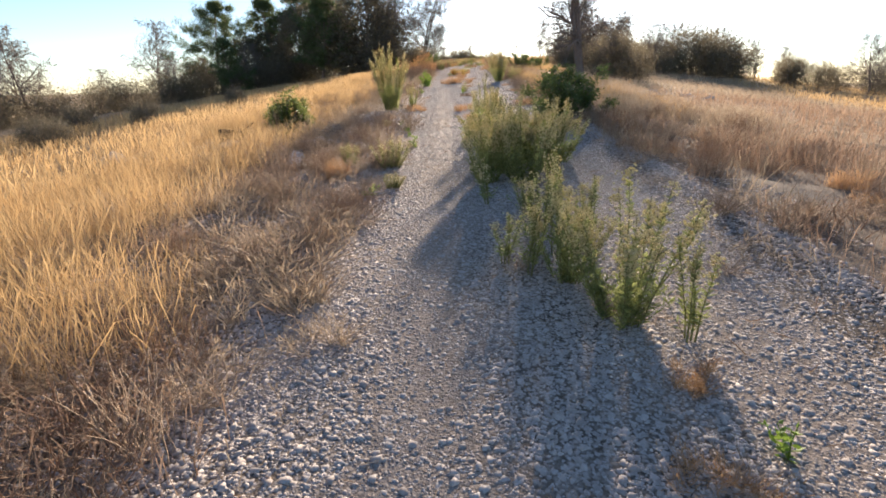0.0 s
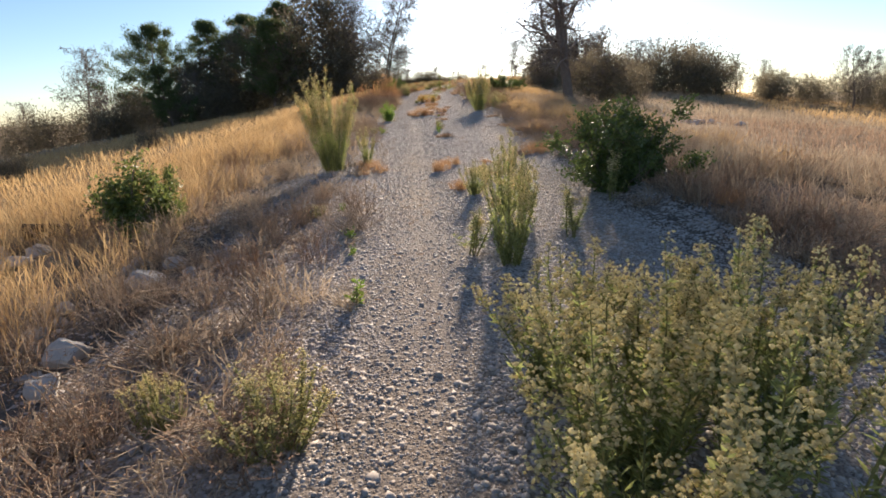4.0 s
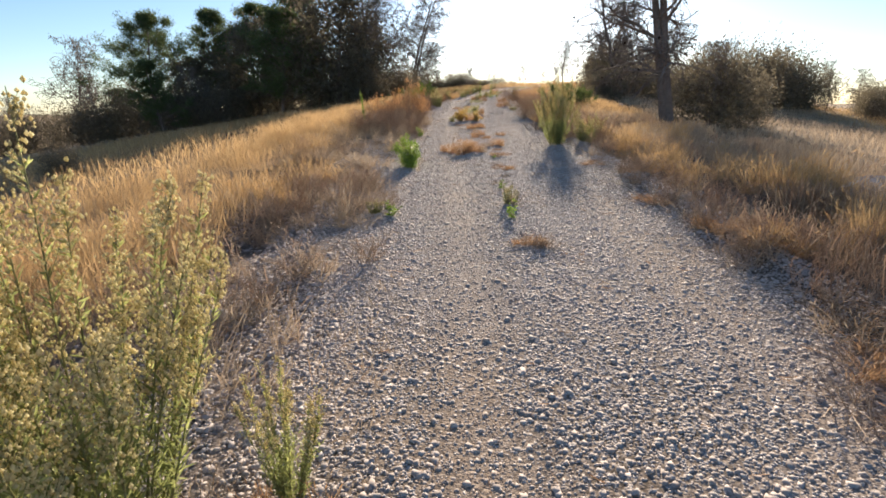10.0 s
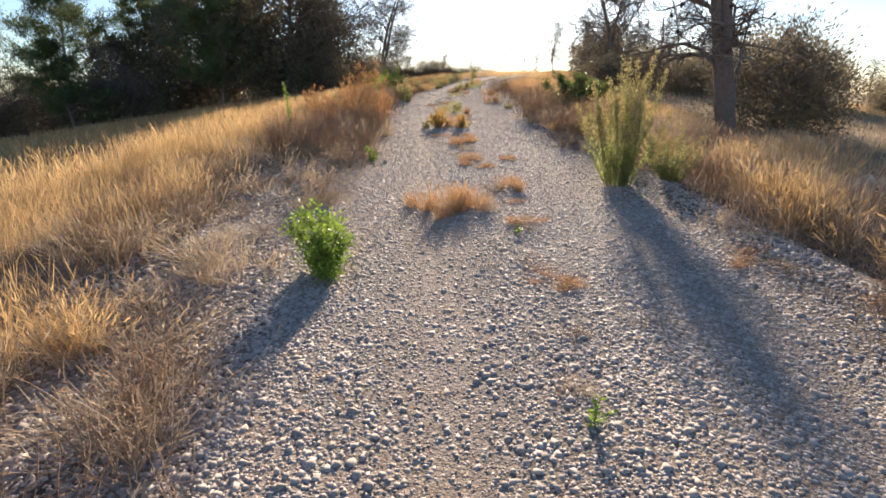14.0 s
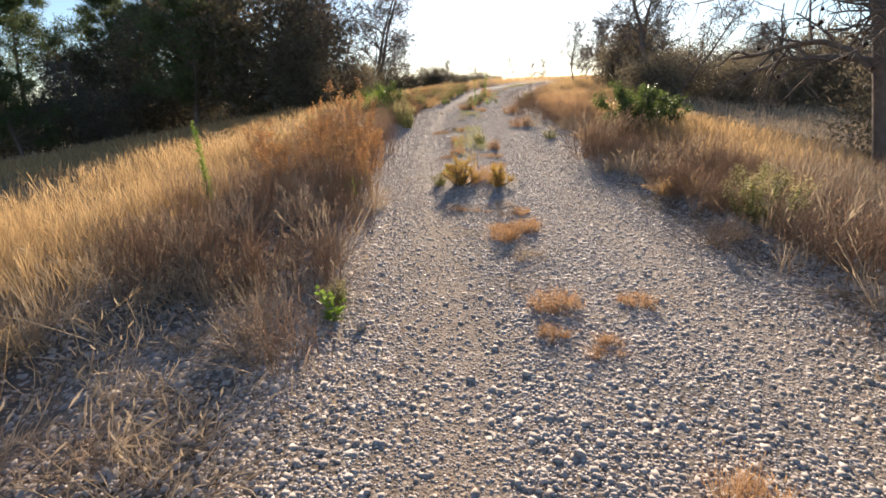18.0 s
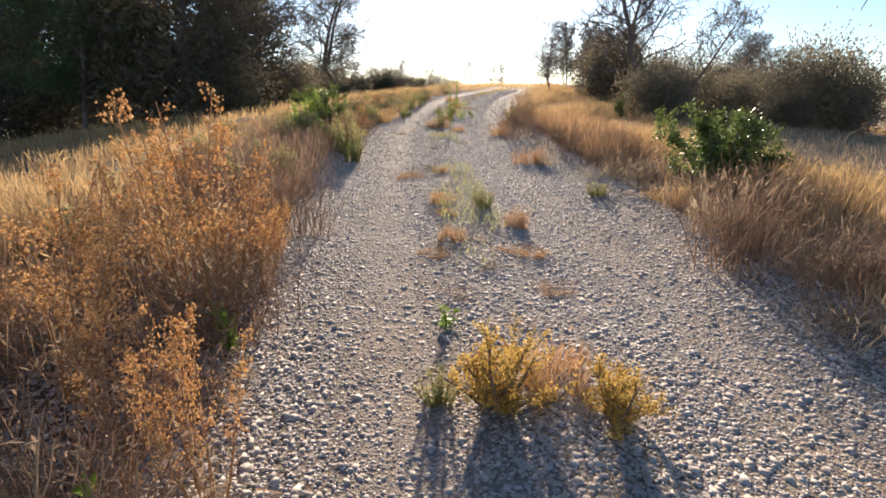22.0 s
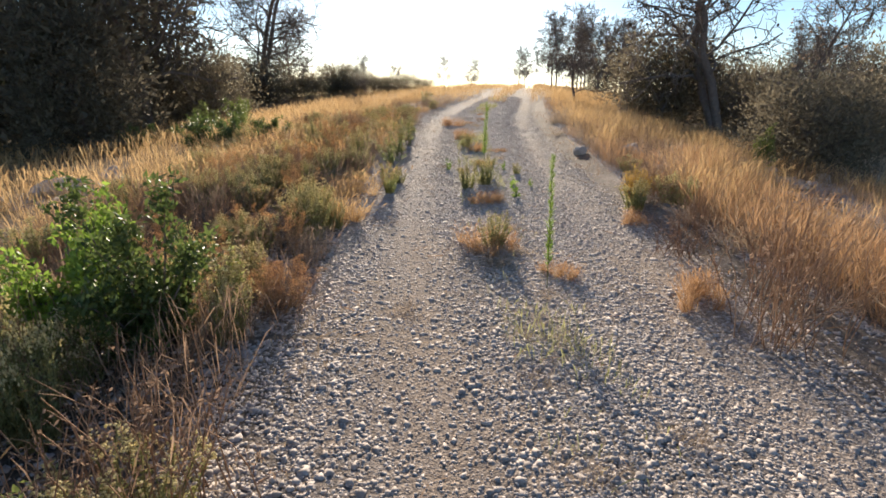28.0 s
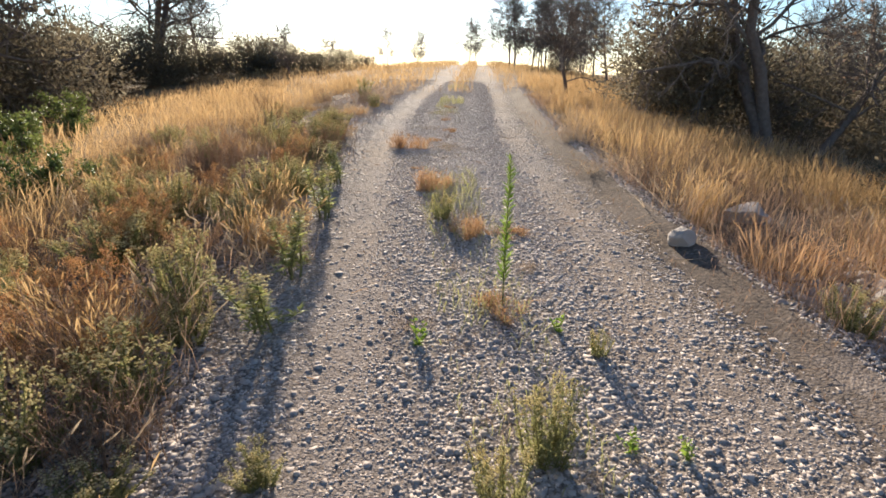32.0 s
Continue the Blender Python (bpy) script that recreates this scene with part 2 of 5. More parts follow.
# ---- mesh building ----
class Heap:
    """Triangles gathered into one mesh."""

    def __init__(self):
        self.v, self.t, self.n = [], [], 0

    def add(self, v, t):
        v = np.asarray(v, float).reshape(-1, 3)
        self.v.append(v)
        self.t.append(np.asarray(t, int).reshape(-1, 3) + self.n)
        self.n += len(v)

    def tube(self, pts, r0, r1, sides=4):
        pts = np.asarray(pts, float)
        k = len(pts)
        way = np.gradient(pts, axis=0)
        way /= np.linalg.norm(way, axis=1, keepdims=True) + 1e-9
        ref = np.array([0.31, 0.9, 0.1]) if abs(way[0, 2]) > 0.6 else np.array([0.05, 0.1, 1.0])
        a = np.cross(way, ref)
        a /= np.linalg.norm(a, axis=1, keepdims=True) + 1e-9
        b = np.cross(way, a)
        ang = np.arange(sides) * 2 * np.pi / sides
        r = np.linspace(r0, r1, k)[:, None, None]
        v = pts[:, None] + r * (np.cos(ang)[None, :, None] * a[:, None] + np.sin(ang)[None, :, None] * b[:, None])
        i, j = np.meshgrid(np.arange(k - 1), np.arange(sides), indexing="ij")
        q0, q1 = i * sides + j, i * sides + (j + 1) % sides
        t = np.concatenate([np.stack([q0, q1, q1 + sides], -1).reshape(-1, 3), np.stack([q0, q1 + sides, q0 + sides], -1).reshape(-1, 3)])
        self.add(v.reshape(-1, 3), t)

    def leaves(self, base, way, length, width, rg):
        """Folded pointed leaves."""
        base, way = np.asarray(base, float), np.asarray(way, float)
        k = len(base)
        way = way / (np.linalg.norm(way, axis=1, keepdims=True) + 1e-9)
        side = np.cross(way, rg.normal(size=(k, 3)))
        side /= np.linalg.norm(side, axis=1, keepdims=True) + 1e-9
        up = np.cross(side, way)
        length, width = np.broadcast_to(length, k)[:, None], np.broadcast_to(width, k)[:, None]
        mid = base + way * length * 0.45
        v = np.stack([base, mid + side * width * 0.5 + up * width * 0.18, base + way * length - up * length * 0.08, mid - side * width * 0.5 + up * width * 0.18], 1)
        o = np.arange(k)[:, None] * 4
        self.add(v, np.concatenate([o + [0, 1, 2], o + [0, 2, 3]]))

    def blobs(self, c, r, rg):
        """Small knobbly eight-sided heads."""
        c = np.asarray(c, float)
        k = len(c)
        d = np.array([[1, 0, 0], [-1, 0, 0], [0, 1, 0], [0, -1, 0], [0, 0, 1.2], [0, 0, -1]], float)
        v = c[:, None] + d[None] * np.broadcast_to(r, k)[:, None, None] * rg.uniform(0.6, 1.3, (k, 6, 1))
        f = np.array([[0, 2, 4], [2, 1, 4], [1, 3, 4], [3, 0, 4], [2, 0, 5], [1, 2, 5], [3, 1, 5], [0, 3, 5]])
        self.add(v, (np.arange(k)[:, None, None] * 6 + f[None]).reshape(-1, 3))

    def blades(self, base, top, width, bend, rg, head=0.0):
        """Grass: a thin stem from base to top that bows over, with a wider seed head where head is over zero."""
        base, top = np.asarray(base, float), np.asarray(top, float)
        k = len(base)
        way = top - base
        hor = rg.normal(size=(k, 3)) * [1, 1, 0]
        hor /= np.linalg.norm(hor, axis=1, keepdims=True) + 1e-9
        side = np.cross(way, rg.normal(size=(k, 3)))
        side /= np.linalg.norm(side, axis=1, keepdims=True) + 1e-9
        ln = np.linalg.norm(way, axis=1, keepdims=True)
        w = np.broadcast_to(width, k)[:, None] * 0.5
        bow = hor * ln * np.broadcast_to(bend, k)[:, None]
        hd = np.broadcast_to(head, k)[:, None]
        p1 = base + way * 0.45 + bow * 0.12
        p2 = base + way * 0.80 + bow * 0.55
        p3 = base + way * 0.97 + bow * 1.0 - [0, 0, 1] * ln * np.broadcast_to(bend, k)[:, None] * 0.3
        w2 = w * (0.75 + hd)
        v = np.stack([base - side * w, base + side * w, p1 - side * w * 0.9, p1 + side * w * 0.9, p2 - side * w2, p2 + side * w2, p3], 1)
        f = np.array([[0, 1, 3], [0, 3, 2], [2, 3, 5], [2, 5, 4], [4, 5, 6]])
        self.add(v, (np.arange(k)[:, None, None] * 7 + f[None]).reshape(-1, 3))

    def mesh(self, name, mat, smooth=False):
        v, t = np.concatenate(self.v), np.concatenate(self.t)
        me = bpy.data.meshes.new(name)
        me.vertices.add(len(v))
        me.vertices.foreach_set("co", v.astype(np.float32).ravel())
        me.loops.add(t.size)
        me.loops.foreach_set("vertex_index", t.astype(np.int32).ravel())
        me.polygons.add(len(t))
        me.polygons.foreach_set("loop_start", np.arange(0, t.size, 3, dtype=np.int32))
        if smooth:
            me.polygons.foreach_set("use_smooth", np.ones(len(t), dtype=bool))
        me.update(calc_edges=True)
        me.materials.append(mat)
        return me


def part(name, heap, mat, parent, label="", smooth=False):
    ob = new(name, heap.mesh(name, mat, smooth))
    ob.parent = parent
    if label:
        ob["label"] = label
    return ob


class Kind:
    """A sort of plant or stone: some forms of it, each built once, then copied to where it grows."""

    def __init__(self, forms, high, wide, label, category, group):
        self.forms, self.high, self.wide, self.used = forms, high, wide, set()
        for f in forms:
            tagged(f, label, category, group)
        self.count = 0

    def put(self, x, y, h, w, turn=None, label="", sink=0.01):
        i = self.count % len(self.forms)
        self.count += 1
        turn = turn if turn is not None else (self.count * 137.5) % 360
        m = Matrix.Translation(spot(x, y, -sink)) @ pose(0, 0, 0, 0, 0, turn)
        if i in self.used:
            ob = copy_thing(self.forms[i], m)
        else:
            ob = self.forms[i]
            ob.matrix_basis = m
            self.used.add(i)
        ob.scale = (w / self.wide, w / self.wide, h / self.high)
        if label:
            ob["label"] = label
        return ob


def curve(p, d, length, k, wander, rise, rg):
    """A wandering line of k + 1 points."""
    p, d = np.array(p, float), np.array(d, float)
    d /= np.linalg.norm(d)
    pts = [p]
    for _ in range(k):
        d = d + rg.normal(size=3) * wander + [0, 0, rise]
        d /= np.linalg.norm(d)
        p = p + d * length / k
        pts.append(p)
    return np.array(pts)


def along(pts, f):
    f = np.asarray(f) * (len(pts) - 1)
    i = np.minimum(f.astype(int), len(pts) - 2)
    return pts[i] + (pts[i + 1] - pts[i]) * (f - i)[:, None]


# ---- plants ----
def fleabane(seed, name, high, wide, stems, leaf_n, head_n, leaf_mat, head_mat, stem_mat, leaf_len=0.09, plume=0.35, split=True, lean_by=0.5, slim=0.085, gather=0.4):
    rg = np.random.default_rng(seed)
    root = new(name)
    hs, hl, hf, hg = Heap(), Heap(), Heap(), Heap()
    for s in range(stems):
        a = rg.uniform(0, 2 * np.pi)
        spread = math.sqrt(rg.uniform(0, 1)) * wide * 0.5
        h = high * rg.uniform(0.68, 1.0) * (1 - 0.22 * spread / (wide * 0.5 + 1e-6))
        foot = np.array([math.cos(a), math.sin(a), 0]) * spread * gather + [0, 0, -0.02]
        lean = np.array([math.cos(a) * spread * lean_by / h, math.sin(a) * spread * lean_by / h, 1.0])
        pts = curve(foot, lean, h, 7, 0.045, 0.02, rg)
        if split:
            hs = Heap()
        hs.tube(pts, 0.004 + 0.0015 * high, 0.0015, 4)
        f = rg.uniform(0.22 if stems < 6 else 0.03, 0.92, leaf_n)
        b = along(pts, f)
        t = rg.uniform(0, 2 * np.pi, leaf_n)
        hl.leaves(b, np.stack([np.cos(t), np.sin(t), rg.uniform(0.2, 1.6, leaf_n)], 1), leaf_len * rg.uniform(0.5, 1.25, leaf_n) * (1.15 - 0.75 * f), 0.0085 * rg.uniform(0.7, 1.4, leaf_n), rg)
        for k in range(2 if stems > 5 else 1):
            o = along(pts, np.array([rg.uniform(0.03, 0.3)]))[0]
            t = rg.uniform(0, 2 * np.pi)
            sh = curve(o, (math.cos(t) * 0.7, math.sin(t) * 0.7, 1.0), h * rg.uniform(0.18, 0.42), 3, 0.08, 0.08, rg)
            hg.tube(sh, 0.002, 0.001, 3)
            m = max(8, leaf_n // 6)
            t = rg.uniform(0, 2 * np.pi, m)
            hl.leaves(along(sh, rg.uniform(0.1, 1.0, m)), np.stack([np.cos(t), np.sin(t), rg.uniform(0.3, 1.8, m)], 1), leaf_len * rg.uniform(0.5, 1.1, m), 0.008 * rg.uniform(0.7, 1.4, m), rg)
        sprigs = max(3, head_n // 7)
        for k in range(sprigs):
            g = rg.uniform(1 - plume, 0.99)
            o = along(pts, np.array([g]))[0]
            t = rg.uniform(0, 2 * np.pi)
            reach = (1.08 - g) / plume * slim * min(1.3, high) + 0.02
            sp = curve(o, (math.cos(t), math.sin(t), 1.1), reach, 2, 0.1, 0.1, rg)
            hg.tube(sp, 0.0014, 0.0008, 3)
            n = 11
            c = along(sp, rg.uniform(0.3, 1.0, n)) + rg.normal(size=(n, 3)) * 0.014
            hf.blobs(c, rg.uniform(0.0035, 0.0085, n), rg)
        if split:
            part("stem", hs, stem_mat, root)
    if not split:
        part("stem_mass", hs, stem_mat, root)["kind"] = "stuff"
    part("foliage", hl, leaf_mat, root)["kind"] = "stuff"
    part("sprig_mass", hg, stem_mat, root)["kind"] = "stuff"
    part("flower_plume", hf, head_mat, root)["kind"] = "stuff"
    return root


def shrub(seed, name, high, wide, leaf_n, leaf_mat, size=0.04, limbs=12, ragged=0.25):
    rg = np.random.default_rng(seed)
    root = new(name)
    hs, hl = Heap(), Heap()
    for s in range(limbs):
        a = s * 2.4 + rg.uniform(-0.4, 0.4)
        spread = math.sqrt((s + 0.5) / limbs)
        d = np.array([math.cos(a) * spread * wide * 0.5, math.sin(a) * spread * wide * 0.5, high * (1.0 - 0.8 * spread ** 3)])
        reach = np.linalg.norm(d) * rg.uniform(1 - ragged, 1.04)
        pts = curve((rg.normal() * 0.03, rg.normal() * 0.03, -0.03), d, reach, 6, 0.10, 0.02, rg)
        hs = Heap()
        hs.tube(pts, 0.013, 0.004, 5)
        for k in range(7):
            g = rg.uniform(0.12, 1.0)
            o = along(pts, np.array([g]))[0]
            tw = curve(o, d / np.linalg.norm(d) + rg.normal(size=3) * 0.75 + [0, 0, 0.5], wide * rg.uniform(0.12, 0.25), 4, 0.15, 0.06, rg)
            hs.tube(tw, 0.004, 0.0015, 3)
            n = leaf_n // (limbs * 7)
            f = rg.uniform(0.1, 1.05, n)
            b = along(tw, np.clip(f, 0, 1)) + rg.normal(size=(n, 3)) * size * 0.8
            b[:, 2] = np.maximum(b[:, 2], 0.02)
            hl.leaves(b, rg.normal(size=(n, 3)) + [0, 0, 0.5], size * rg.uniform(0.6, 1.3, n), size * 0.5 * rg.uniform(0.7, 1.2, n), rg)
        part("branch", hs, M_BRANCH, root)
    part("foliage", hl, leaf_mat, root)["kind"] = "stuff"
    return root


def tuft(seed, name, high, wide, n, mat, width=0.004, bend=0.3, splay=1.0, head=0.6, knots=9):
    """A low uneven bunch of dry blades in several knots, with seed heads."""
    rg = np.random.default_rng(seed)
    root = new(name)
    hp, hs = Heap(), Heap()
    a, r = rg.uniform(0, 2 * np.pi, knots), np.sqrt(rg.uniform(0, 1, knots)) * wide * 0.4
    tall = rg.uniform(0.4, 1.0, knots)
    k = rg.integers(0, knots, n)
    base = np.stack([np.cos(a[k]) * r[k], np.sin(a[k]) * r[k], np.full(n, -0.01)], 1) + rg.normal(size=(n, 3)) * [wide * 0.045, wide * 0.045, 0]
    h = high * tall[k] * rg.uniform(0.3, 1.0, n)
    lean = rg.normal(size=(knots, 2))[k] * 0.25 + rg.normal(size=(n, 2)) * 0.42 * splay
    top = base + np.stack([lean[:, 0] * h, lean[:, 1] * h, h], 1)
    hp.blades(base, top, width * rg.uniform(0.6, 1.3, n), rg.uniform(0, bend, n), rg, 0.0)
    pick = rg.uniform(size=n) < 0.45
    m = pick.sum()
    hs.leaves(base[pick] + (top - base)[pick] * 0.8, (top - base)[pick] + rg.normal(size=(m, 3)) * 0.3 * h[pick][:, None], 0.14 * high + 0.012, width * (1.6 + head), rg)
    part("blade_mass", hp, mat, root)["kind"] = "stuff"
    part("seed_spray", hs, mat, root)["kind"] = "stuff"
    return root


def twigs(seed, name, high, wide, n, mat, flat=0.0, bits=0, bit_mat=None, tuck=1.0, wander=0.13):
    """A dead bush of branching thin twigs."""
    rg = np.random.default_rng(seed)
    root = new(name)
    hp, hb = Heap(), Heap()
    for i in range(n):
        a = rg.uniform(0, 2 * np.pi)
        e = rg.uniform(0.15, 1.0)
        d = np.array([math.cos(a) * e * wide * 0.5 * tuck, math.sin(a) * e * wide * 0.5 * tuck, high * (1.05 - 0.5 * e * tuck) * (1 - flat)])
        foot = rg.normal(size=3) * [(0.26 - 0.18 * tuck) * wide, (0.26 - 0.18 * tuck) * wide, 0]
        pts = curve(foot, d, np.linalg.norm(d) * rg.uniform(0.6, 1.05), 5, wander, -0.02, rg)
        pts[:, 2] = np.maximum(pts[:, 2], 0.005)
        if i < 2 and not bits:
            lone = Heap()
            lone.tube(pts, 0.0042, 0.0018, 4)
            part("branch", lone, mat, root)
        else:
            hp.tube(pts, 0.0034, 0.0016, 3)
        for k in range(3):
            o = along(pts, np.array([rg.uniform(0.3, 0.95)]))[0]
            tw = curve(o, d / np.linalg.norm(d) + rg.normal(size=3) * 0.6, wide * rg.uniform(0.08, 0.2), 3, 0.15, 0.0, rg)
            tw[:, 2] = np.maximum(tw[:, 2], 0.004)
            hp.tube(tw, 0.0018, 0.0009, 3)
            if bits:
                c = along(tw, rg.uniform(0.2, 1, bits))
                hb.leaves(c, rg.normal(size=(bits, 3)) + [0, 0, 0.4], 0.018 * rg.uniform(0.6, 1.4, bits), 0.008, rg)
    part("twig_tangle", hp, mat, root)["kind"] = "stuff"
    if bits:
        part("dry_foliage", hb, bit_mat, root)["kind"] = "stuff"
    return root


def weed(seed, name, high, wide, n, mat, leaf=0.07):
    """A low broad-leaved weed, one mesh."""
    rg = np.random.default_rng(seed)
    hp = Heap()
    for i in range(4):
        pts = curve((0, 0, -0.01), (rg.normal() * 0.35, rg.normal() * 0.35, 1), high * rg.uniform(0.6, 0.95), 4, 0.1, 0, rg)
        hp.tube(pts, 0.004, 0.002, 4)
        k = n // 4
        t = rg.uniform(0, 2 * np.pi, k)
        f = rg.uniform(0.05, 1.0, k)
        hp.leaves(along(pts, f), np.stack([np.cos(t), np.sin(t), rg.uniform(0.1, 0.9, k)], 1), np.minimum(leaf, wide * 0.55) * rg.uniform(0.6, 1.2, k) * (1.1 - 0.5 * f), leaf * 0.34, rg)
    return new(name, hp.mesh(name, mat))


def spire(seed, name, high, mat):
    """One upright stem, leafy all the way up."""
    rg = np.random.default_rng(seed)
    root = new(name)
    hs, hl = Heap(), Heap()
    pts = curve((0, 0, -0.02), (0.03, 0.02, 1), high, 7, 0.025, 0.02, rg)
    hs.tube(pts, 0.006, 0.002, 5)
    n = 420
    f = rg.uniform(0.2, 1.0, n)
    t = rg.uniform(0, 2 * np.pi, n)
    hl.leaves(along(pts, f), np.stack([np.cos(t), np.sin(t), rg.uniform(0.5, 1.6, n)], 1), 0.085 * rg.uniform(0.5, 1.2, n) * (1.1 - 0.55 * f), 0.006, rg)
    part("stem", hs, M_STEM, root)
    part("foliage", hl, mat, root)["kind"] = "stuff"
    return root


# ---- trees ----
def branch_out(hp, ends, p, d, length, r, depth, rg, droop, spread, sides=5, fine=0.009):
    k = 6 if depth > 1 else 4
    pts = curve(p, d, length, k, 0.2 + 0.03 * (3 - depth), droop, rg)
    hp[depth].tube(pts, r, r * 0.5, sides if depth > 1 else 3)
    if depth == 0:
        ends.append(pts)
        return
    n = {2: 9, 1: 7}.get(depth, 5)
    for i in range(n):
        f = 0.18 + 0.8 * (i + rg.uniform(0, 1)) / n
        o = along(pts, np.array([f]))[0]
        w = np.gradient(pts, axis=0)[min(int(f * k), k)]
        w = w / np.linalg.norm(w)
        a = rg.normal(size=3)
        a -= a.dot(w) * w
        a /= np.linalg.norm(a)
        branch_out(hp, ends, o, w * (1 - spread) + a * spread, length * rg.uniform(0.36, 0.6) * (1.15 - 0.45 * f), max(fine, r * 0.5 * (1.1 - 0.4 * f)), depth - 1, rg, droop, spread, 4, fine)


def bare_tree(seed, high, stems=1, droop=-0.005, spread=0.62, thick=0.02, cones=0, lean=(0, 0), leaf=0, low=0.16, reach=(0.26, 0.42), lift=0.45, wander=0.05, fine=0.009, fork=0.14):
    """A leafless tree: trunk, limbs, twigs."""
    rg = np.random.default_rng(seed)
    root = new("bare_tree")
    twig = Heap()
    ends = []
    for s in range(stems):
        trunk = Heap()
        a = rg.uniform(0, 2 * np.pi)
        off = np.array([math.cos(a), math.sin(a), 0]) * (0.14 * s)
        pts = curve(off + [0, 0, -0.15], (lean[0] + math.cos(a) * fork * (stems > 1), lean[1] + math.sin(a) * fork * (stems > 1), 1), high * rg.uniform(0.86, 1.0), 10, wander, 0.01, rg)
        trunk.tube(pts, high * thick, high * thick * 0.16, 8)
        part("trunk", trunk, M_BARK, root, smooth=True)
        n = int(13 + high * 0.9)
        for i in range(n):
            f = low + (0.99 - low) * (i + rg.uniform(0, 1)) / n
            o = along(pts, np.array([f]))[0]
            t = i * 2.4 + rg.uniform(-0.5, 0.5)
            d = np.array([math.cos(t), math.sin(t), lift + 0.6 * f])
            limb = Heap()
            branch_out([twig, twig, limb], ends, o, d, high * rg.uniform(*reach) * (1.15 - 0.62 * f), high * thick * 0.34 * (1.1 - 0.7 * f), 2, rg, droop, spread, 5, fine)
            part("limb", limb, M_BRANCH, root)
    part("twig_tangle", twig, M_BRANCH, root)["kind"] = "stuff"
    if cones:
        pick = rg.integers(0, len(ends), cones)
        hc = Heap()
        hc.blobs(np.array([ends[i][-1] for i in pick]), rg.uniform(0.03, 0.055, cones), rg)
        part("cone_mass", hc, M_CONE, root, "small dark open cones")["kind"] = "stuff"
    if leaf:
        hl = Heap()
        pick = rg.integers(0, len(ends), leaf)
        hl.leaves(np.array([ends[i][-1] for i in pick]) + rg.normal(size=(leaf, 3)) * 0.04, rg.normal(size=(leaf, 3)), 0.09 * rg.uniform(0.6, 1.2, leaf), 0.06, rg)
        part("dead_foliage", hl, M_BROWN, root)["kind"] = "stuff"
    return root


def pine(seed, high, wide):
    """A young pine with open upturned boughs."""
    rg = np.random.default_rng(seed)
    root = new("pine_tree")
    trunk, limb, needle = Heap(), Heap(), Heap()
    pts = curve((0, 0, -0.15), (rg.normal() * 0.06, rg.normal() * 0.06, 1), high, 9, 0.03, 0.02, rg)
    trunk.tube(pts, high * 0.018, high * 0.004, 7)
    boughs = 46
    for i in range(boughs):
        f = 0.16 + 0.83 * (i + rg.uniform(0, 1)) / boughs
        o = along(pts, np.array([f]))[0]
        t = i * 2.4 + rg.uniform(-0.6, 0.6)
        belly = math.sin(math.pi * min(1.0, 0.3 + 0.72 * f)) ** 0.7
        reach = wide * 0.5 * belly * rg.uniform(0.5, 1.15) + 0.25
        bp = curve(o, (math.cos(t), math.sin(t), 0.12 + 0.55 * f), reach, 5, 0.12, 0.07, rg)
        limb.tube(bp, 0.045 * (1.2 - f), 0.01, 4)
        for k in range(7):
            g = rg.uniform(0.35, 1.0)
            o2 = along(bp, np.array([g]))[0]
            tw = curve(o2, np.array([math.cos(t), math.sin(t), 0.5]) + rg.normal(size=3) * 0.8, reach * rg.uniform(0.16, 0.36), 3, 0.12, 0.1, rg)
            limb.tube(tw, 0.014, 0.006, 3)
            n = 84
            c = along(tw, rg.uniform(0.15, 1.0, n)) + rg.normal(size=(n, 3)) * [0.2, 0.2, 0.13]
            needle.leaves(c, rg.normal(size=(n, 3)) * [1, 1, 0.7] + [0, 0, 0.7], 0.24 * rg.uniform(0.6, 1.2, n), 0.045, rg)
    part("trunk", trunk, M_BARK, root, smooth=True)
    part("branchwork", limb, M_BARK, root)["kind"] = "stuff"
    part("needle_foliage", needle, M_NEEDLE, root)["kind"] = "stuff"
    return root


def evergreen(seed, name, high, wide, n, mat, squat=0.5, size=0.13):
    """A dense dark tree or bush, foliage down to the ground, in uneven lobes."""
    rg = np.random.default_rng(seed)
    root = new(name)
    trunk, limb, leaf = Heap(), Heap(), Heap()
    pts = curve((0, 0, -0.2), (rg.normal() * 0.05, rg.normal() * 0.05, 1), high * 0.85, 8, 0.04, 0.02, rg)
    trunk.tube(pts, 0.02 * high + 0.02, 0.015, 7)
    lobes = 54
    for i in range(lobes):
        f = (i + rg.uniform(0, 1)) / lobes
        t = i * 2.4 + rg.uniform(-0.6, 0.6)
        belly = math.sin(math.pi * (0.22 + 0.74 * f)) ** squat
        reach = wide * 0.5 * belly * rg.uniform(0.45, 1.08)
        c = np.array([math.cos(t) * reach, math.sin(t) * reach, high * (0.05 + 0.93 * f) * rg.uniform(0.92, 1.04)])
        o = along(pts, np.array([f * 0.8]))[0]
        bp = np.stack([o, (o + c) / 2 - [0, 0, 0.05], c])
        limb.tube(bp, 0.03, 0.006, 4)
        k = n // lobes
        s = wide * rg.uniform(0.07, 0.14)
        b = c + rg.normal(size=(k, 3)) * s * [1, 1, 1.1]
        b[:, 2] = np.maximum(b[:, 2], 0.05)
        leaf.leaves(b, (b - c) + rg.normal(size=(k, 3)) * s + [0, 0, s * 0.7], size * rg.uniform(0.5, 1.3, k), size * 0.4 * rg.uniform(0.7, 1.3, k), rg)
    part("trunk", trunk, M_BARK, root, smooth=True)
    part("branchwork", limb, M_BRANCH, root)["kind"] = "stuff"
    part("foliage", leaf, mat, root)["kind"] = "stuff"
    return root


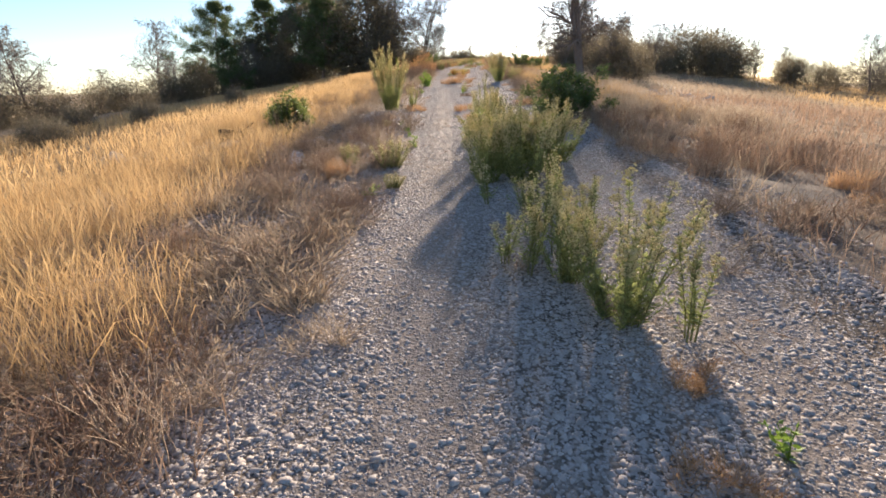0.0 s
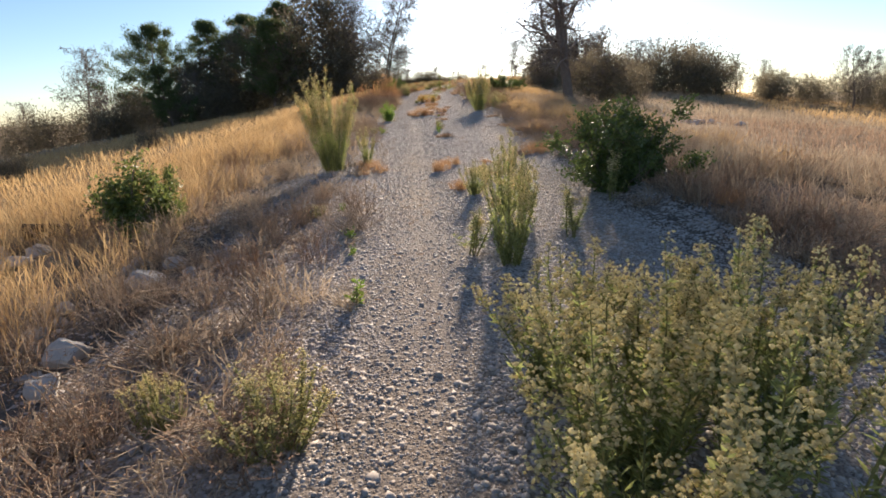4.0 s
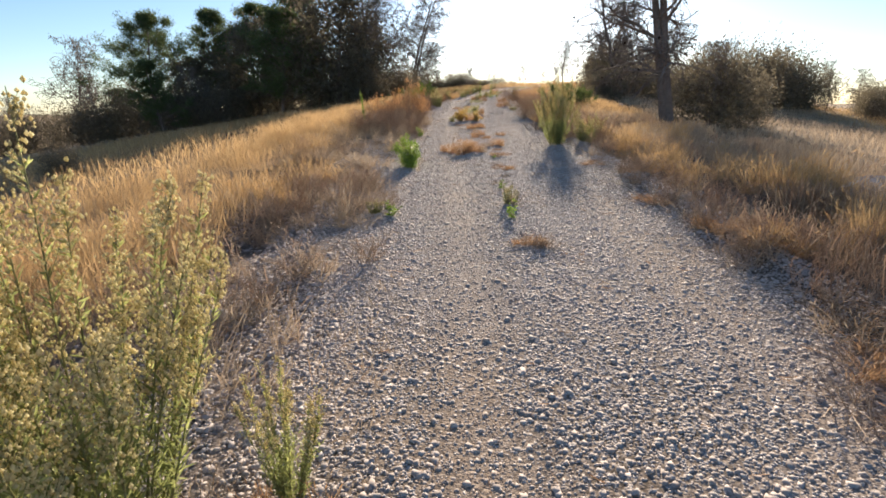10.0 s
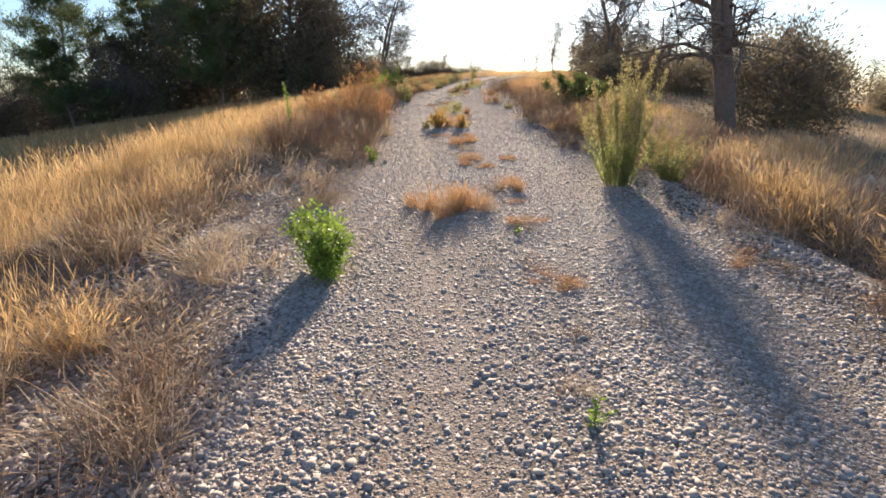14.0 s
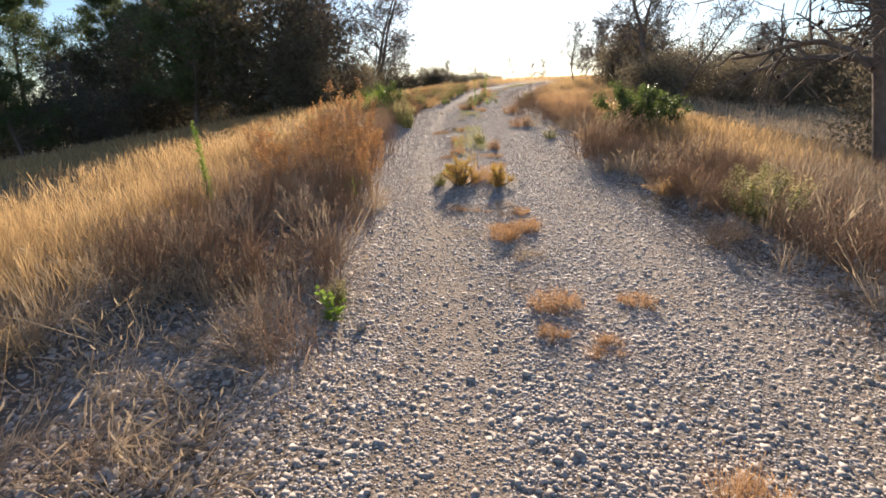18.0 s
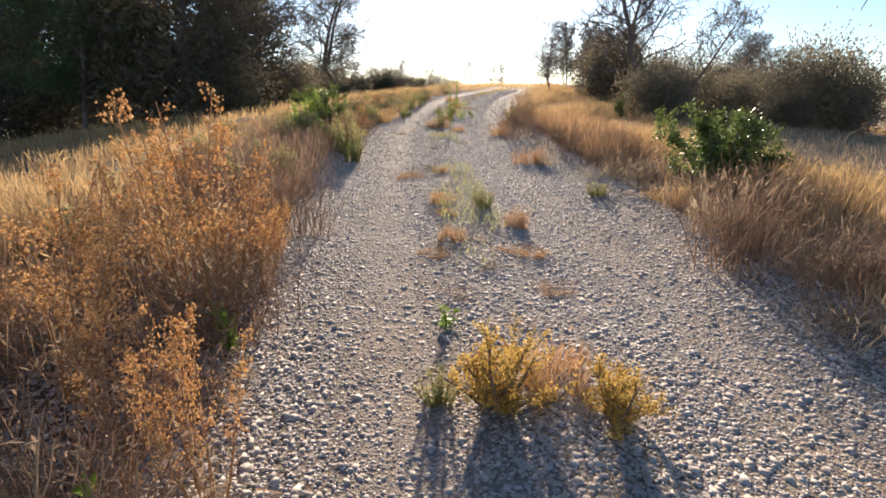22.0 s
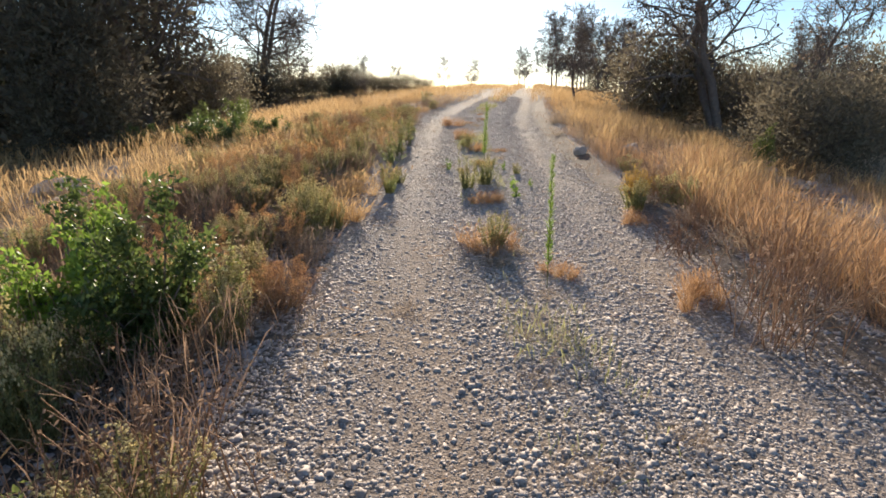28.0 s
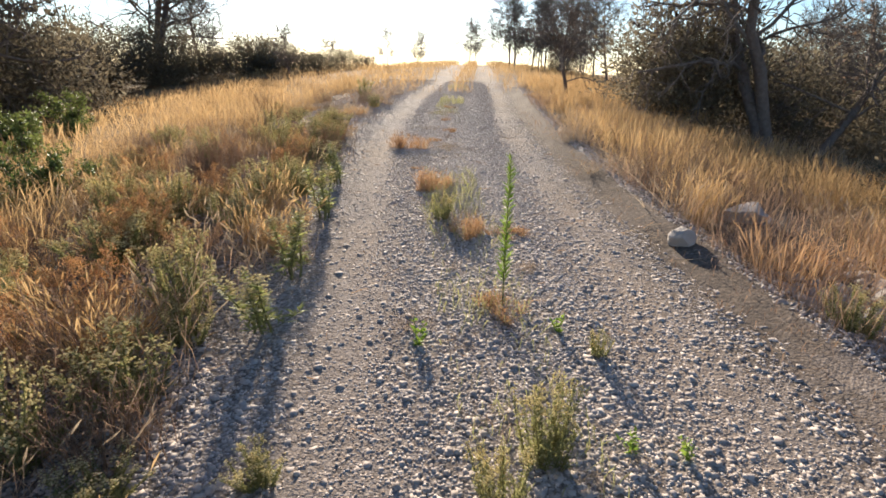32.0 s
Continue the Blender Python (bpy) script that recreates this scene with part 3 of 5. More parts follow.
# ---- ground ----
def graded(a, b, step, far, grow=1.22):
    xs = list(np.arange(a, b + step / 2, step))
    s, x = step, a
    while x > -far:
        s *= grow
        x -= s
        xs.insert(0, x)
    s, x = step, xs[-1]
    while x < far:
        s *= grow
        x += s
        xs.append(x)
    return np.array(xs)


gx, gy = graded(-4.5, 7.5, 0.13, 2600), graded(-2.5, 50.0, 0.13, 2600)
GX, GY = np.meshgrid(gx, gy)
gv = spots(GX.ravel(), GY.ravel())
nx, ny = len(gx), len(gy)
gi, gj = np.meshgrid(np.arange(ny - 1), np.arange(nx - 1), indexing="ij")
q = (gi * nx + gj).ravel()
gh = Heap()
gh.add(gv, np.concatenate([np.stack([q, q + 1, q + nx + 1], 1), np.stack([q, q + nx + 1, q + nx], 1)]))
ground = new("ground", gh.mesh("ground", ground_material(), True))
GU = (GX - centre(GY)).ravel()
grav = np.clip((1.65 - np.abs(GU + 0.12)) / 0.5, 0, 1)
apron = np.clip((GY.ravel() - 3) / 3, 0, 1) * np.clip((28 - GY.ravel()) / 4, 0, 1)
grav = np.maximum(grav, (0.62 + 0.3 * apron) * np.clip((3.0 + 0.3 * apron + GU) / 0.8, 0, 1) * (GU < 0) * (0.5 + 0.3 * apron + (0.5 - 0.2 * apron) * wob(GX, GY, 0.35, 3.0).ravel()))
grav = np.maximum(grav, 0.55 * np.clip((3.0 - GU) / 0.8, 0, 1) * (GU > 0) * (0.5 + 0.5 * wob(GX, GY, 0.4, 5.0).ravel()))
layer = ground.data.attributes.new("gravel", "FLOAT", "POINT")
layer.data.foreach_set("value", grav.astype(np.float32))
layer = ground.data.attributes.new("rut", "FLOAT", "POINT")
layer.data.foreach_set("value", (np.exp(-((GU + 0.85) / 0.32) ** 2) + np.exp(-((GU - 0.85) / 0.32) ** 2)).astype(np.float32))
layer = ground.data.attributes.new("open_land", "FLOAT", "POINT")
layer.data.foreach_set("value", np.clip((np.abs(GU) - 3.5) / 4.0, 0, 1).astype(np.float32))
tagged(ground, "pale crushed-limestone track and dry grassy ridge", "ground", kind="structure")

# ---- trees and bushes ----
def stand(ob, x, y, turn=0.0, scale=1.0, label="", category="tree", group="", sink=0.0):
    ob.matrix_basis = Matrix.Translation(spot(x, y, -sink)) @ pose(0, 0, 0, 0, 0, turn)
    ob.scale = (scale, scale, scale)
    return tagged(ob, label, category, group)


def again(ob, x, y, turn, scale, label=""):
    c = copy_thing(ob, Matrix.Translation(spot(x, y)) @ pose(0, 0, 0, 0, 0, turn))
    c.scale = (scale, scale, scale)
    if label:
        c["label"] = label
    return c


BARE = "leafless grey tree with fine tangled twigs on the ridge"
old_tree = stand(bare_tree(11, 10.8, 2, -0.03, 0.62, 0.0155, 300, low=0.15, reach=(0.17, 0.28), lift=0.4), 7.0, 28.8, 105, 1.0, "large dead pine with twin trunks, drooping branches and small cones", "tree")
right_tree = stand(bare_tree(12, 8.6, 2, -0.012, 0.64, 0.0165, 160, low=0.2, reach=(0.22, 0.36), lift=0.45, wander=0.18, fine=0.013, fork=0.26), 11.2, 46.6, 40, 1.0, "twin-stemmed dead pine with bare crooked limbs over dark bushes", "tree")
lean_tree = stand(bare_tree(13, 5.2, 1, 0.0, 0.6, 0.016, 0, (0.9, -0.1), 260), 11.7, 46.0, 0, 1.05, "small leaning tree with a few dead leaves", "tree")
twin_tree = stand(bare_tree(14, 11.5, 2, 0.0, 0.62, 0.015, low=0.12, reach=(0.2, 0.34), lift=0.35, fine=0.018), -3.4, 67.0, 90, 1.0, "tall thin bare tree with twin trunks against the sky", "tree")
bare_a = stand(bare_tree(15, 8.4, 1, 0.004, 0.64, 0.017, reach=(0.34, 0.56), lift=0.55, low=0.2, wander=0.09, fine=0.019), -29.5, 56.0, 10, 1.0, BARE, "tree", "bare trees")
for x, y, turn, s in ((-40.0, 50.0, 130, 1.05), (-44.0, 53.0, 250, 1.0), (-36.0, 56.0, 20, 0.6), (-4.8, 50.5, 60, 0.98), (-5.8, 54.0, 200, 1.0), (17.5, 49.5, 170, 0.42), (19.3, 51.5, 290, 0.46), (21.6, 53.5, 15, 0.44),
                      (38.5, 50.0, 30, 0.58), (41.0, 52.5, 200, 0.55), (8.3, 50.0, 310, 0.36), (14.4, 57.0, 20, 0.42), (-17.8, 50.5, 77, 0.5), (-26.5, 52.5, 140, 0.6), (-1.4, 70.0, 10, 0.6),
                      (8.9, 29.6, 95, 0.30)):
    again(bare_a, x, y, turn, s)
thin = stand(bare_tree(16, 5.2, 1, 0.01, 0.5, 0.012, lift=0.8, fine=0.015), 17.2, 71.0, 0, 1.0, "thin bare sapling in a row on the crest", "tree", "saplings on the crest")
for i in range(12):
    again(thin, 17.0 + 0.52 * i + 0.3 * math.sin(i * 5), 70.5 + 1.6 * math.sin(i * 2.3), i * 77, 0.75 + 0.3 * abs(math.sin(i * 1.7)))
for x, y, turn, s in ((2.4, 62.0, 40, 0.42), (8.4, 69.5, 80, 0.42), (-0.6, 66.0, 10, 0.4), (0.9, 68.0, 200, 0.3), (4.6, 67.0, 120, 0.3), (5.4, 70.0, 30, 0.34), (11.0, 72.0, 60, 0.35), (15.0, 85.0, 180, 0.6), (19.6, 85.0, 240, 0.75), (20.5, 85.6, 20, 0.7)):
    again(thin, x, y, turn, s, "small bare tree on the skyline")
pine_a = stand(pine(21, 9.2, 8.0), -22.4, 53.0, 0, 1.0, "green pine with open boughs beyond the dry field", "tree", "pines")
pine_b = stand(pine(22, 9.0, 6.6), -17.4, 56.0, 0, 1.0, "green pine rising over dark evergreens", "tree", "pines")
again(pine_a, -14.6, 57.0, 140, 1.0)
again(pine_b, -11.8, 56.0, 80, 1.05)
again(pine_a, -11.6, 49.6, 250, 0.78)
again(pine_b, -18.8, 47.2, 20, 0.55)
DARK = "dense dark evergreen tree with foliage to the ground"
ever_a = stand(evergreen(31, "evergreen_tree", 8.4, 5.4, 11000, M_VEILED_LEAF, 0.5, 0.30), -7.4, 49.5, 0, 1.0, DARK, "tree", "dark evergreens")
ever_b = stand(evergreen(32, "evergreen_tree", 7.6, 6.0, 11000, M_VEILED_LEAF, 0.45, 0.30), -10.0, 51.5, 0, 0.72, DARK, "tree", "dark evergreens")
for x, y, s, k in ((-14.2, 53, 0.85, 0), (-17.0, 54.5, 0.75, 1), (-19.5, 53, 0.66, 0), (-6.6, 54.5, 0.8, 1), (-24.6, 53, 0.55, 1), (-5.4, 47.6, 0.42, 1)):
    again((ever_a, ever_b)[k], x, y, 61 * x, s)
bush_a = stand(evergreen(33, "evergreen_bush", 2.9, 3.6, 8000, M_VEILED_LEAF, 0.35, 0.15), 8.8, 30.0, 0, 0.75, "low dark evergreen bush under the dead pine", "bush", "dark bushes")
BUSH = "rounded dark evergreen bush"
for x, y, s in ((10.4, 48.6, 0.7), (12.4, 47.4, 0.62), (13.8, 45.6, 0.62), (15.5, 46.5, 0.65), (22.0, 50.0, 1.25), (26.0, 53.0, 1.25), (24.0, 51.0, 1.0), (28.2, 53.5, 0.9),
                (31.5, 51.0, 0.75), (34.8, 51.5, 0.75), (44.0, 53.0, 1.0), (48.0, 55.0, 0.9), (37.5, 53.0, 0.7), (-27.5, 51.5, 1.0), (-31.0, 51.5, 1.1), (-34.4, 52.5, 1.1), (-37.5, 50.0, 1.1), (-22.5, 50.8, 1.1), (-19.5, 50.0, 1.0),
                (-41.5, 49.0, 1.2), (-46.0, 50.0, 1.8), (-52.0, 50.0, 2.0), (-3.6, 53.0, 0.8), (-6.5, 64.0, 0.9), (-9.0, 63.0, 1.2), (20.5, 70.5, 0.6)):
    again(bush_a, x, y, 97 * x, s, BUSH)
again(bush_a, 8.4, 41.2, 40, 0.55, "dense dark evergreen bush at the edge of the grass")
again(bush_a, 9.3, 42.3, 140, 0.5, "dense dark evergreen bush at the edge of the grass")
for x, y, s in ((1.0, 66.0, 0.55), (2.1, 67.2, 0.5), (3.3, 66.4, 0.52), (5.7, 68.2, 0.36), (-1.2, 66.2, 0.6), (-3.0, 65.2, 0.7), (-5.0, 66.2, 0.85), (-6.8, 67.0, 0.95),
                (-8.2, 66.0, 1.0), (7.2, 70.0, 0.3), (-0.2, 65.4, 0.62), (1.6, 65.6, 0.5), (4.2, 67.0, 0.45)):
    c = again(bush_a, x, y, 97 * x, s, "low grey-brown bush on the crest")
    c.scale = (s * 1.25, s * 1.1, s * (0.82 + 0.25 * math.sin(x * 7)))
for x, y, s in ((-2.6, 64.5, 0.75), (-12.0, 66.0, 1.2), (-15.0, 62.0, 1.3), (-19.0, 66.0, 1.5), (16.6, 54.0, 0.85), (29.0, 58.0, 0.9), (15.2, 53.0, 0.7), (-25.0, 50.0, 0.9), (-16.0, 49.5, 0.9), (11.0, 49.2, 0.9), (18.5, 47.5, 0.55), (20.0, 49.5, 0.75), (10.4, 31.0, 0.6), (18.6, 53.0, 0.8), (20.6, 55.0, 0.85), (33.0, 53.0, 0.8), (41.0, 53.0, 0.9)):
    again(bush_a, x, y, 97 * x, s, BUSH)
for x, y, s in ((-12.5, 16.5, 0.26), (-14.0, 17.6, 0.3), (-11.5, 20.0, 0.28), (-10.0, 25.0, 0.25), (-17.0, 24.0, 0.35)):
    again(bush_a, x, y, 97 * x, s, "low dark bush in the dry grass of the slope")
for x, y, turn, s in ((22.5, 54.0, 30, 0.5), (24.5, 55.0, 130, 0.45), (26.5, 56.0, 210, 0.5), (30.0, 54.0, 80, 0.42), (33.5, 55.0, 330, 0.4), (46.0, 55.0, 10, 0.55)):
    again(bare_a, x, y, turn, s)

# ---- plants by the road ----
tall_weed = Kind([fleabane(40 + i, "fleabane", 1.7, 1.05, 36, 130, 210, M_GREEN, M_FLOWER, M_STEM, 0.09, 0.5, True, 1.0, 0.1, 0.3) for i in range(2)], 1.7, 1.05,
                 "tall green fleabane with pale fluffy flower plumes", "weed", "tall fleabanes")
mid_weed = Kind([fleabane(50 + i, "fleabane", 1.0, 0.6, 17, 120, 77, M_GREEN, M_FLOWER, M_STEM, 0.06, 0.42, True, 0.9, 0.05, 0.3) for i in range(3)], 1.0, 0.6,
                "green fleabane clump with cream flower tops on the gravel", "weed", "fleabane clumps")
slim_weed = Kind([fleabane(60 + i, "fleabane", 0.85, 0.2, 4, 110, 49, M_GREEN, M_FLOWER, M_STEM, 0.055, 0.45, True, 0.5, 0.045) for i in range(2)], 0.85, 0.2,
                 "slender fleabane with a few upright stems", "weed", "slender fleabanes")
dry_weed = Kind([fleabane(65 + i, "fleabane", 1.35, 0.85, 12, 46, 98, M_STRAW, M_DRYFLOWER, M_RUST, 0.05, 0.65, True, 0.7, 0.15, 0.2) for i in range(2)], 1.35, 0.85,
                "dried fleabane with orange-brown fluffy plumes", "weed", "dried fleabanes")
olive_weed = Kind([fleabane(70 + i, "herb", 0.6, 0.55, 22, 90, 21, M_OLIVE, M_FLOWER, M_STEM, 0.04, 0.3, False) for i in range(3)], 0.6, 0.55,
                  "pale olive-green bushy herb beside the gravel", "herb", "olive herbs")
leafy = Kind([shrub(80 + i, "shrub", 1.0, 1.1, 6500, M_SHRUB, 0.05) for i in range(2)], 1.0, 1.1, "dark green leafy shrub", "shrub", "green shrubs")
bright = Kind([shrub(84 + i, "shrub", 0.9, 0.9, 4200, M_LEAF, 0.05, 10, 0.4) for i in range(2)], 0.9, 0.9, "bright green leafy shrub in dry grass", "shrub", "green shrubs")
small_weed = Kind([weed(90 + i, "weed", 0.25, 0.22, 44, M_FRESH) for i in range(3)], 0.25, 0.22, "small fresh green weed in the gravel", "weed", "small weeds")
rust = Kind([tuft(100 + i, "dry_tuft", 0.25, 0.6, 520, M_RUST, 0.003, 0.5, 0.9, 0.8) for i in range(3)], 0.25, 0.6, "low rusty-orange dry grass tuft on the gravel", "grass tuft", "rusty tufts")
cushion = Kind([shrub(110 + i, "cushion_plant", 0.36, 0.62, 5200, M_YELLOW, 0.02, 14, 0.15) for i in range(2)], 0.36, 0.6, "fuzzy yellow-orange cushion plant in the middle of the track", "herb", "cushion plants")
straw = Kind([tuft(120 + i, "straw_tuft", 0.45, 0.6, 190, M_STRAW, 0.0035, 0.45, 1.2, 1.0) for i in range(3)], 0.45, 0.6, "pale dry straw tuft on the verge", "grass tuft", "straw tufts")
dead = Kind([twigs(130 + i, "dead_bush", 0.5, 0.8, 34, M_TWIG, 0.25, wander=0.06) for i in range(4)], 0.5, 0.8, "dead grey bush of tangled bare twigs", "dead bush", "dead bushes")
fresh_shrub = Kind([shrub(88, "shrub", 0.9, 0.9, 4200, M_FRESH, 0.05, 10, 0.4)], 0.9, 0.9, "fresh green leafy shrub", "shrub", "green shrubs")
brush = Kind([twigs(140 + i, "dry_brush", 0.75, 0.7, 44, M_BROWN, 0.0, 3, M_BROWN, 0.55) for i in range(3)], 0.75, 0.7, "upright reddish-brown dry brush on the verge", "dry brush", "brown brush")
scrub = Kind([twigs(145 + i, "twiggy_scrub", 0.5, 0.6, 40, M_TWIG, 0.0, 2, M_BROWN, 0.75) for i in range(3)], 0.5, 0.6, "dry grey-brown twiggy scrub on the stony verge", "dry scrub", "twiggy scrub")
stems = Kind([tuft(170 + i, "straw_grass", 0.5, 0.5, 70, M_STRAW, 0.0036, 0.12, 0.75, 0.5, 6) for i in range(4)], 0.5, 0.5, "sparse upright pale straw stems on the stony verge", "grass tuft", "straw stems")
stalks = Kind([spire(150 + i, "spire_weed", 1.0, M_FRESH) for i in range(2)], 1.0, 0.2, "single upright leafy green stalk", "weed", "green stalks")
clump = Kind([tuft(160 + i, "grass_clump", 0.7, 0.8, 420, M_GRASS, 0.0038, 0.3, 0.8, 1.4) for i in range(3)], 0.7, 0.8, "golden dry grass clump with seed heads", "grass clump", "golden grass clumps")

# start of the walk: clumps in the middle of the track
mid_weed.put(0.98, 2.62, 0.98, 0.74)
mid_weed.put(0.78, 3.16, 0.82, 0.5)
slim_weed.put(1.28, 2.42, 0.75, 0.25)
slim_weed.put(0.68, 3.77, 0.76, 0.32)
slim_weed.put(0.80, 3.56, 0.85, 0.30)
dead.put(0.95, 2.75, 0.28, 0.5)
slim_weed.put(0.52, 3.25, 0.72, 0.2)
slim_weed.put(0.40, 3.45, 0.50, 0.25)
dead.put(0.5, 3.3, 0.25, 0.45)
slim_weed.put(0.86, 4.34, 0.91, 0.22)
slim_weed.put(1.12, 4.03, 0.66, 0.25)
slim_weed.put(0.39, 4.95, 0.62, 0.20)
slim_weed.put(0.70, 4.70, 0.45, 0.25)
dead.put(0.80, 4.45, 0.30, 0.50)
dead.put(1.15, 4.15, 0.28, 0.45)
mid_weed.put(0.42, 5.85, 1.05, 0.75)
mid_weed.put(0.85, 5.80, 1.08, 0.80)
mid_weed.put(0.60, 6.35, 1.10, 0.85)
mid_weed.put(1.20, 6.45, 1.08, 0.75)
mid_weed.put(1.45, 6.95, 0.95, 0.7)
mid_weed.put(0.95, 6.80, 0.95, 0.80)
mid_weed.put(0.55, 6.95, 0.90, 0.70)
dead.put(1.15, 5.6, 0.35, 0.6)
small_weed.put(1.29, 1.56, 0.21, 0.20)
dead.put(1.05, 1.45, 0.18, 0.40)
rust.put(0.95, 1.35, 0.12, 0.45)
rust.put(1.15, 2.05, 0.14, 0.35)
rust.put(0.35, 1.25, 0.08, 0.40)
dead.put(1.9, 3.3, 0.25, 0.6)
# left verge at the start
straw.put(-0.73, 2.44, 0.27, 0.60)
straw.put(-1.05, 2.75, 0.40, 0.65)
dead.put(-1.10, 1.90, 0.30, 0.70)
straw.put(-1.23, 4.55, 0.30, 0.62)
straw.put(-1.56, 3.85, 0.38, 0.60)
dead.put(-1.30, 5.2, 0.35, 0.80)
dead.put(-0.95, 5.75, 0.25, 0.60)
brush.put(-1.55, 6.1, 0.50, 0.40)
rust.put(-1.30, 6.0, 0.35, 0.35)
olive_weed.put(-0.77, 6.70, 0.46, 0.60)
olive_weed.put(-1.31, 6.85, 0.36, 0.34)
olive_weed.put(-0.65, 5.65, 0.20, 0.40)
small_weed.put(-0.85, 5.30, 0.15, 0.30)
straw.put(-0.57, 8.05, 0.28, 0.30)
small_weed.put(-0.56, 8.10, 0.22, 0.24)
straw.put(-0.98, 8.07, 0.57, 0.50)
bright.put(-3.3, 10.6, 0.88, 1.15, label="green leafy shrub on the grassy slope")
bright.put(-3.0, 10.75, 0.7, 0.8, label="green leafy shrub leaning on its neighbour")
dead.put(-1.6, 7.6, 0.4, 0.9)
dead.put(-2.0, 8.4, 0.35, 0.8)
brush.put(-0.97, 8.90, 0.38, 0.45)
small_weed.put(-0.73, 9.50, 0.16, 0.20)
small_weed.put(-0.70, 9.05, 0.11, 0.15)
small_weed.put(-0.99, 10.55, 0.11, 0.16)
olive_weed.put(-1.25, 10.4, 0.16, 0.35)
dead.put(-1.15, 9.5, 0.20, 0.60)
straw.put(-1.6, 9.2, 0.35, 0.5)
# around the big plume
mid_weed.put(0.60, 8.65, 1.18, 0.48)
mid_weed.put(0.80, 10.0, 1.00, 0.46)
slim_weed.put(1.00, 9.80, 0.85, 0.36)
slim_weed.put(1.28, 9.25, 0.60, 0.32)
slim_weed.put(0.30, 8.9, 0.55, 0.3)
dead.put(0.75, 9.4, 0.35, 0.6)
leafy.put(2.2, 10.95, 1.05, 1.45, label="large dark green shrub standing on the verge")
leafy.put(2.7, 11.2, 0.98, 1.25, label="dark green shrub merging with its neighbour")
slim_weed.put(2.05, 10.4, 0.75, 0.2)
mid_weed.put(0.58, 11.0, 0.52, 0.36, label="short dark green fleabane in the track")
rust.put(0.42, 11.37, 0.20, 0.32)
rust.put(1.10, 11.25, 0.14, 0.22)
olive_weed.put(0.83, 11.97, 0.24, 0.38)
rust.put(0.30, 12.72, 0.22, 0.40)
rust.put(0.45, 13.08, 0.20, 0.28)
tall_weed.put(-1.42, 13.12, 1.76, 0.86, label="tall fleabane bush with pale fluffy plumes beside the track")
mid_weed.put(-0.92, 13.45, 0.70, 0.30)
dead.put(-2.97, 13.67, 0.70, 0.80)
dead.put(-2.1, 12.7, 0.30, 0.9)
rust.put(-0.85, 12.75, 0.18, 0.6)
rust.put(-0.85, 13.3, 0.16, 0.5)
dead.put(1.70, 13.75, 0.20, 0.70)
rust.put(2.0, 13.85, 0.22, 0.6)
rust.put(2.10, 14.15, 0.20, 0.60)
dead.put(1.75, 14.0, 0.22, 0.8)
dead.put(2.0, 14.3, 0.3, 0.9)
straw.put(2.2, 14.6, 0.3, 0.5)
brush.put(2.45, 12.9, 0.3, 0.7)
dead.put(2.3, 13.3, 0.3, 0.8)
scrub.put(2.6, 13.6, 0.35, 0.7)
brush.put(2.4, 15.2, 0.35, 0.7)
scrub.put(2.3, 14.9, 0.3, 0.7)
dead.put(2.15, 15.8, 0.25, 0.8)
brush.put(2.55, 16.2, 0.35, 0.8)
scrub.put(2.4, 17.0, 0.35, 0.7)
dead.put(2.2, 17.8, 0.25, 0.8)
brush.put(2.6, 18.3, 0.35, 0.8)
scrub.put(2.5, 19.4, 0.35, 0.7)
dead.put(2.1, 11.9, 0.22, 0.7)
small_weed.put(0.46, 17.35, 0.25, 0.20)
small_weed.put(-0.89, 17.48, 0.20, 0.30)
olive_weed.put(-1.1, 17.6, 0.2, 0.3)
fresh_shrub.put(-0.87, 20.45, 0.54, 0.62, label="round bright green shrub at the track's edge")
rust.put(0.50, 16.5, 0.10, 0.36)
dead.put(0.54, 16.45, 0.2, 0.5)
scrub.put(0.62, 16.35, 0.14, 0.45)
dead.put(0.54, 17.85, 0.28, 0.36)
olive_weed.put(0.50, 17.95, 0.3, 0.25)
small_weed.put(0.48, 18.8, 0.15, 0.15)
rust.put(1.0, 13.1, 0.1, 0.3)
rust.put(0.95, 12.2, 0.12, 0.3)
brush.put(-1.55, 18.3, 0.45, 0.7)
brush.put(-2.0, 17.9, 0.5, 0.8)
brush.put(-1.45, 19.1, 0.4, 0.6)
brush.put(-2.3, 18.8, 0.5, 0.8)
scrub.put(-1.3, 18.7, 0.45, 0.6)
clump.put(-2.5, 18.2, 0.5, 0.6)
clump.put(-2.2, 19.6, 0.5, 0.6)
brush.put(-1.5, 1.7, 0.3, 0.7)
brush.put(-1.9, 1.3, 0.35, 0.8)
brush.put(-1.7, 2.4, 0.35, 0.7)
scrub.put(-1.3, 1.2, 0.25, 0.6)
scrub.put(-2.2, 1.8, 0.35, 0.7)
# the second third
tall_weed.put(2.08, 22.82, 1.62, 0.85, label="tall fleabane bush with pale plumes at the verge")
mid_weed.put(2.70, 22.75, 0.58, 0.60)
mid_weed.put(2.9, 23.4, 0.75, 0.7)
rust.put(0.05, 21.95, 0.38, 0.62)
rust.put(0.30, 22.05, 0.30, 0.50)
rust.put(-0.15, 22.1, 0.25, 0.40)
straw.put(0.50, 21.9, 0.28, 0.26)
dead.put(0.65, 22.55, 0.24, 0.50)
rust.put(0.80, 22.7, 0.20, 0.45)
rust.put(0.75, 21.5, 0.10, 0.40)
dead.put(0.72, 21.3, 0.16, 0.40)
small_weed.put(0.62, 21.2, 0.10, 0.14)
small_weed.put(-0.82, 24.35, 0.27, 0.26)
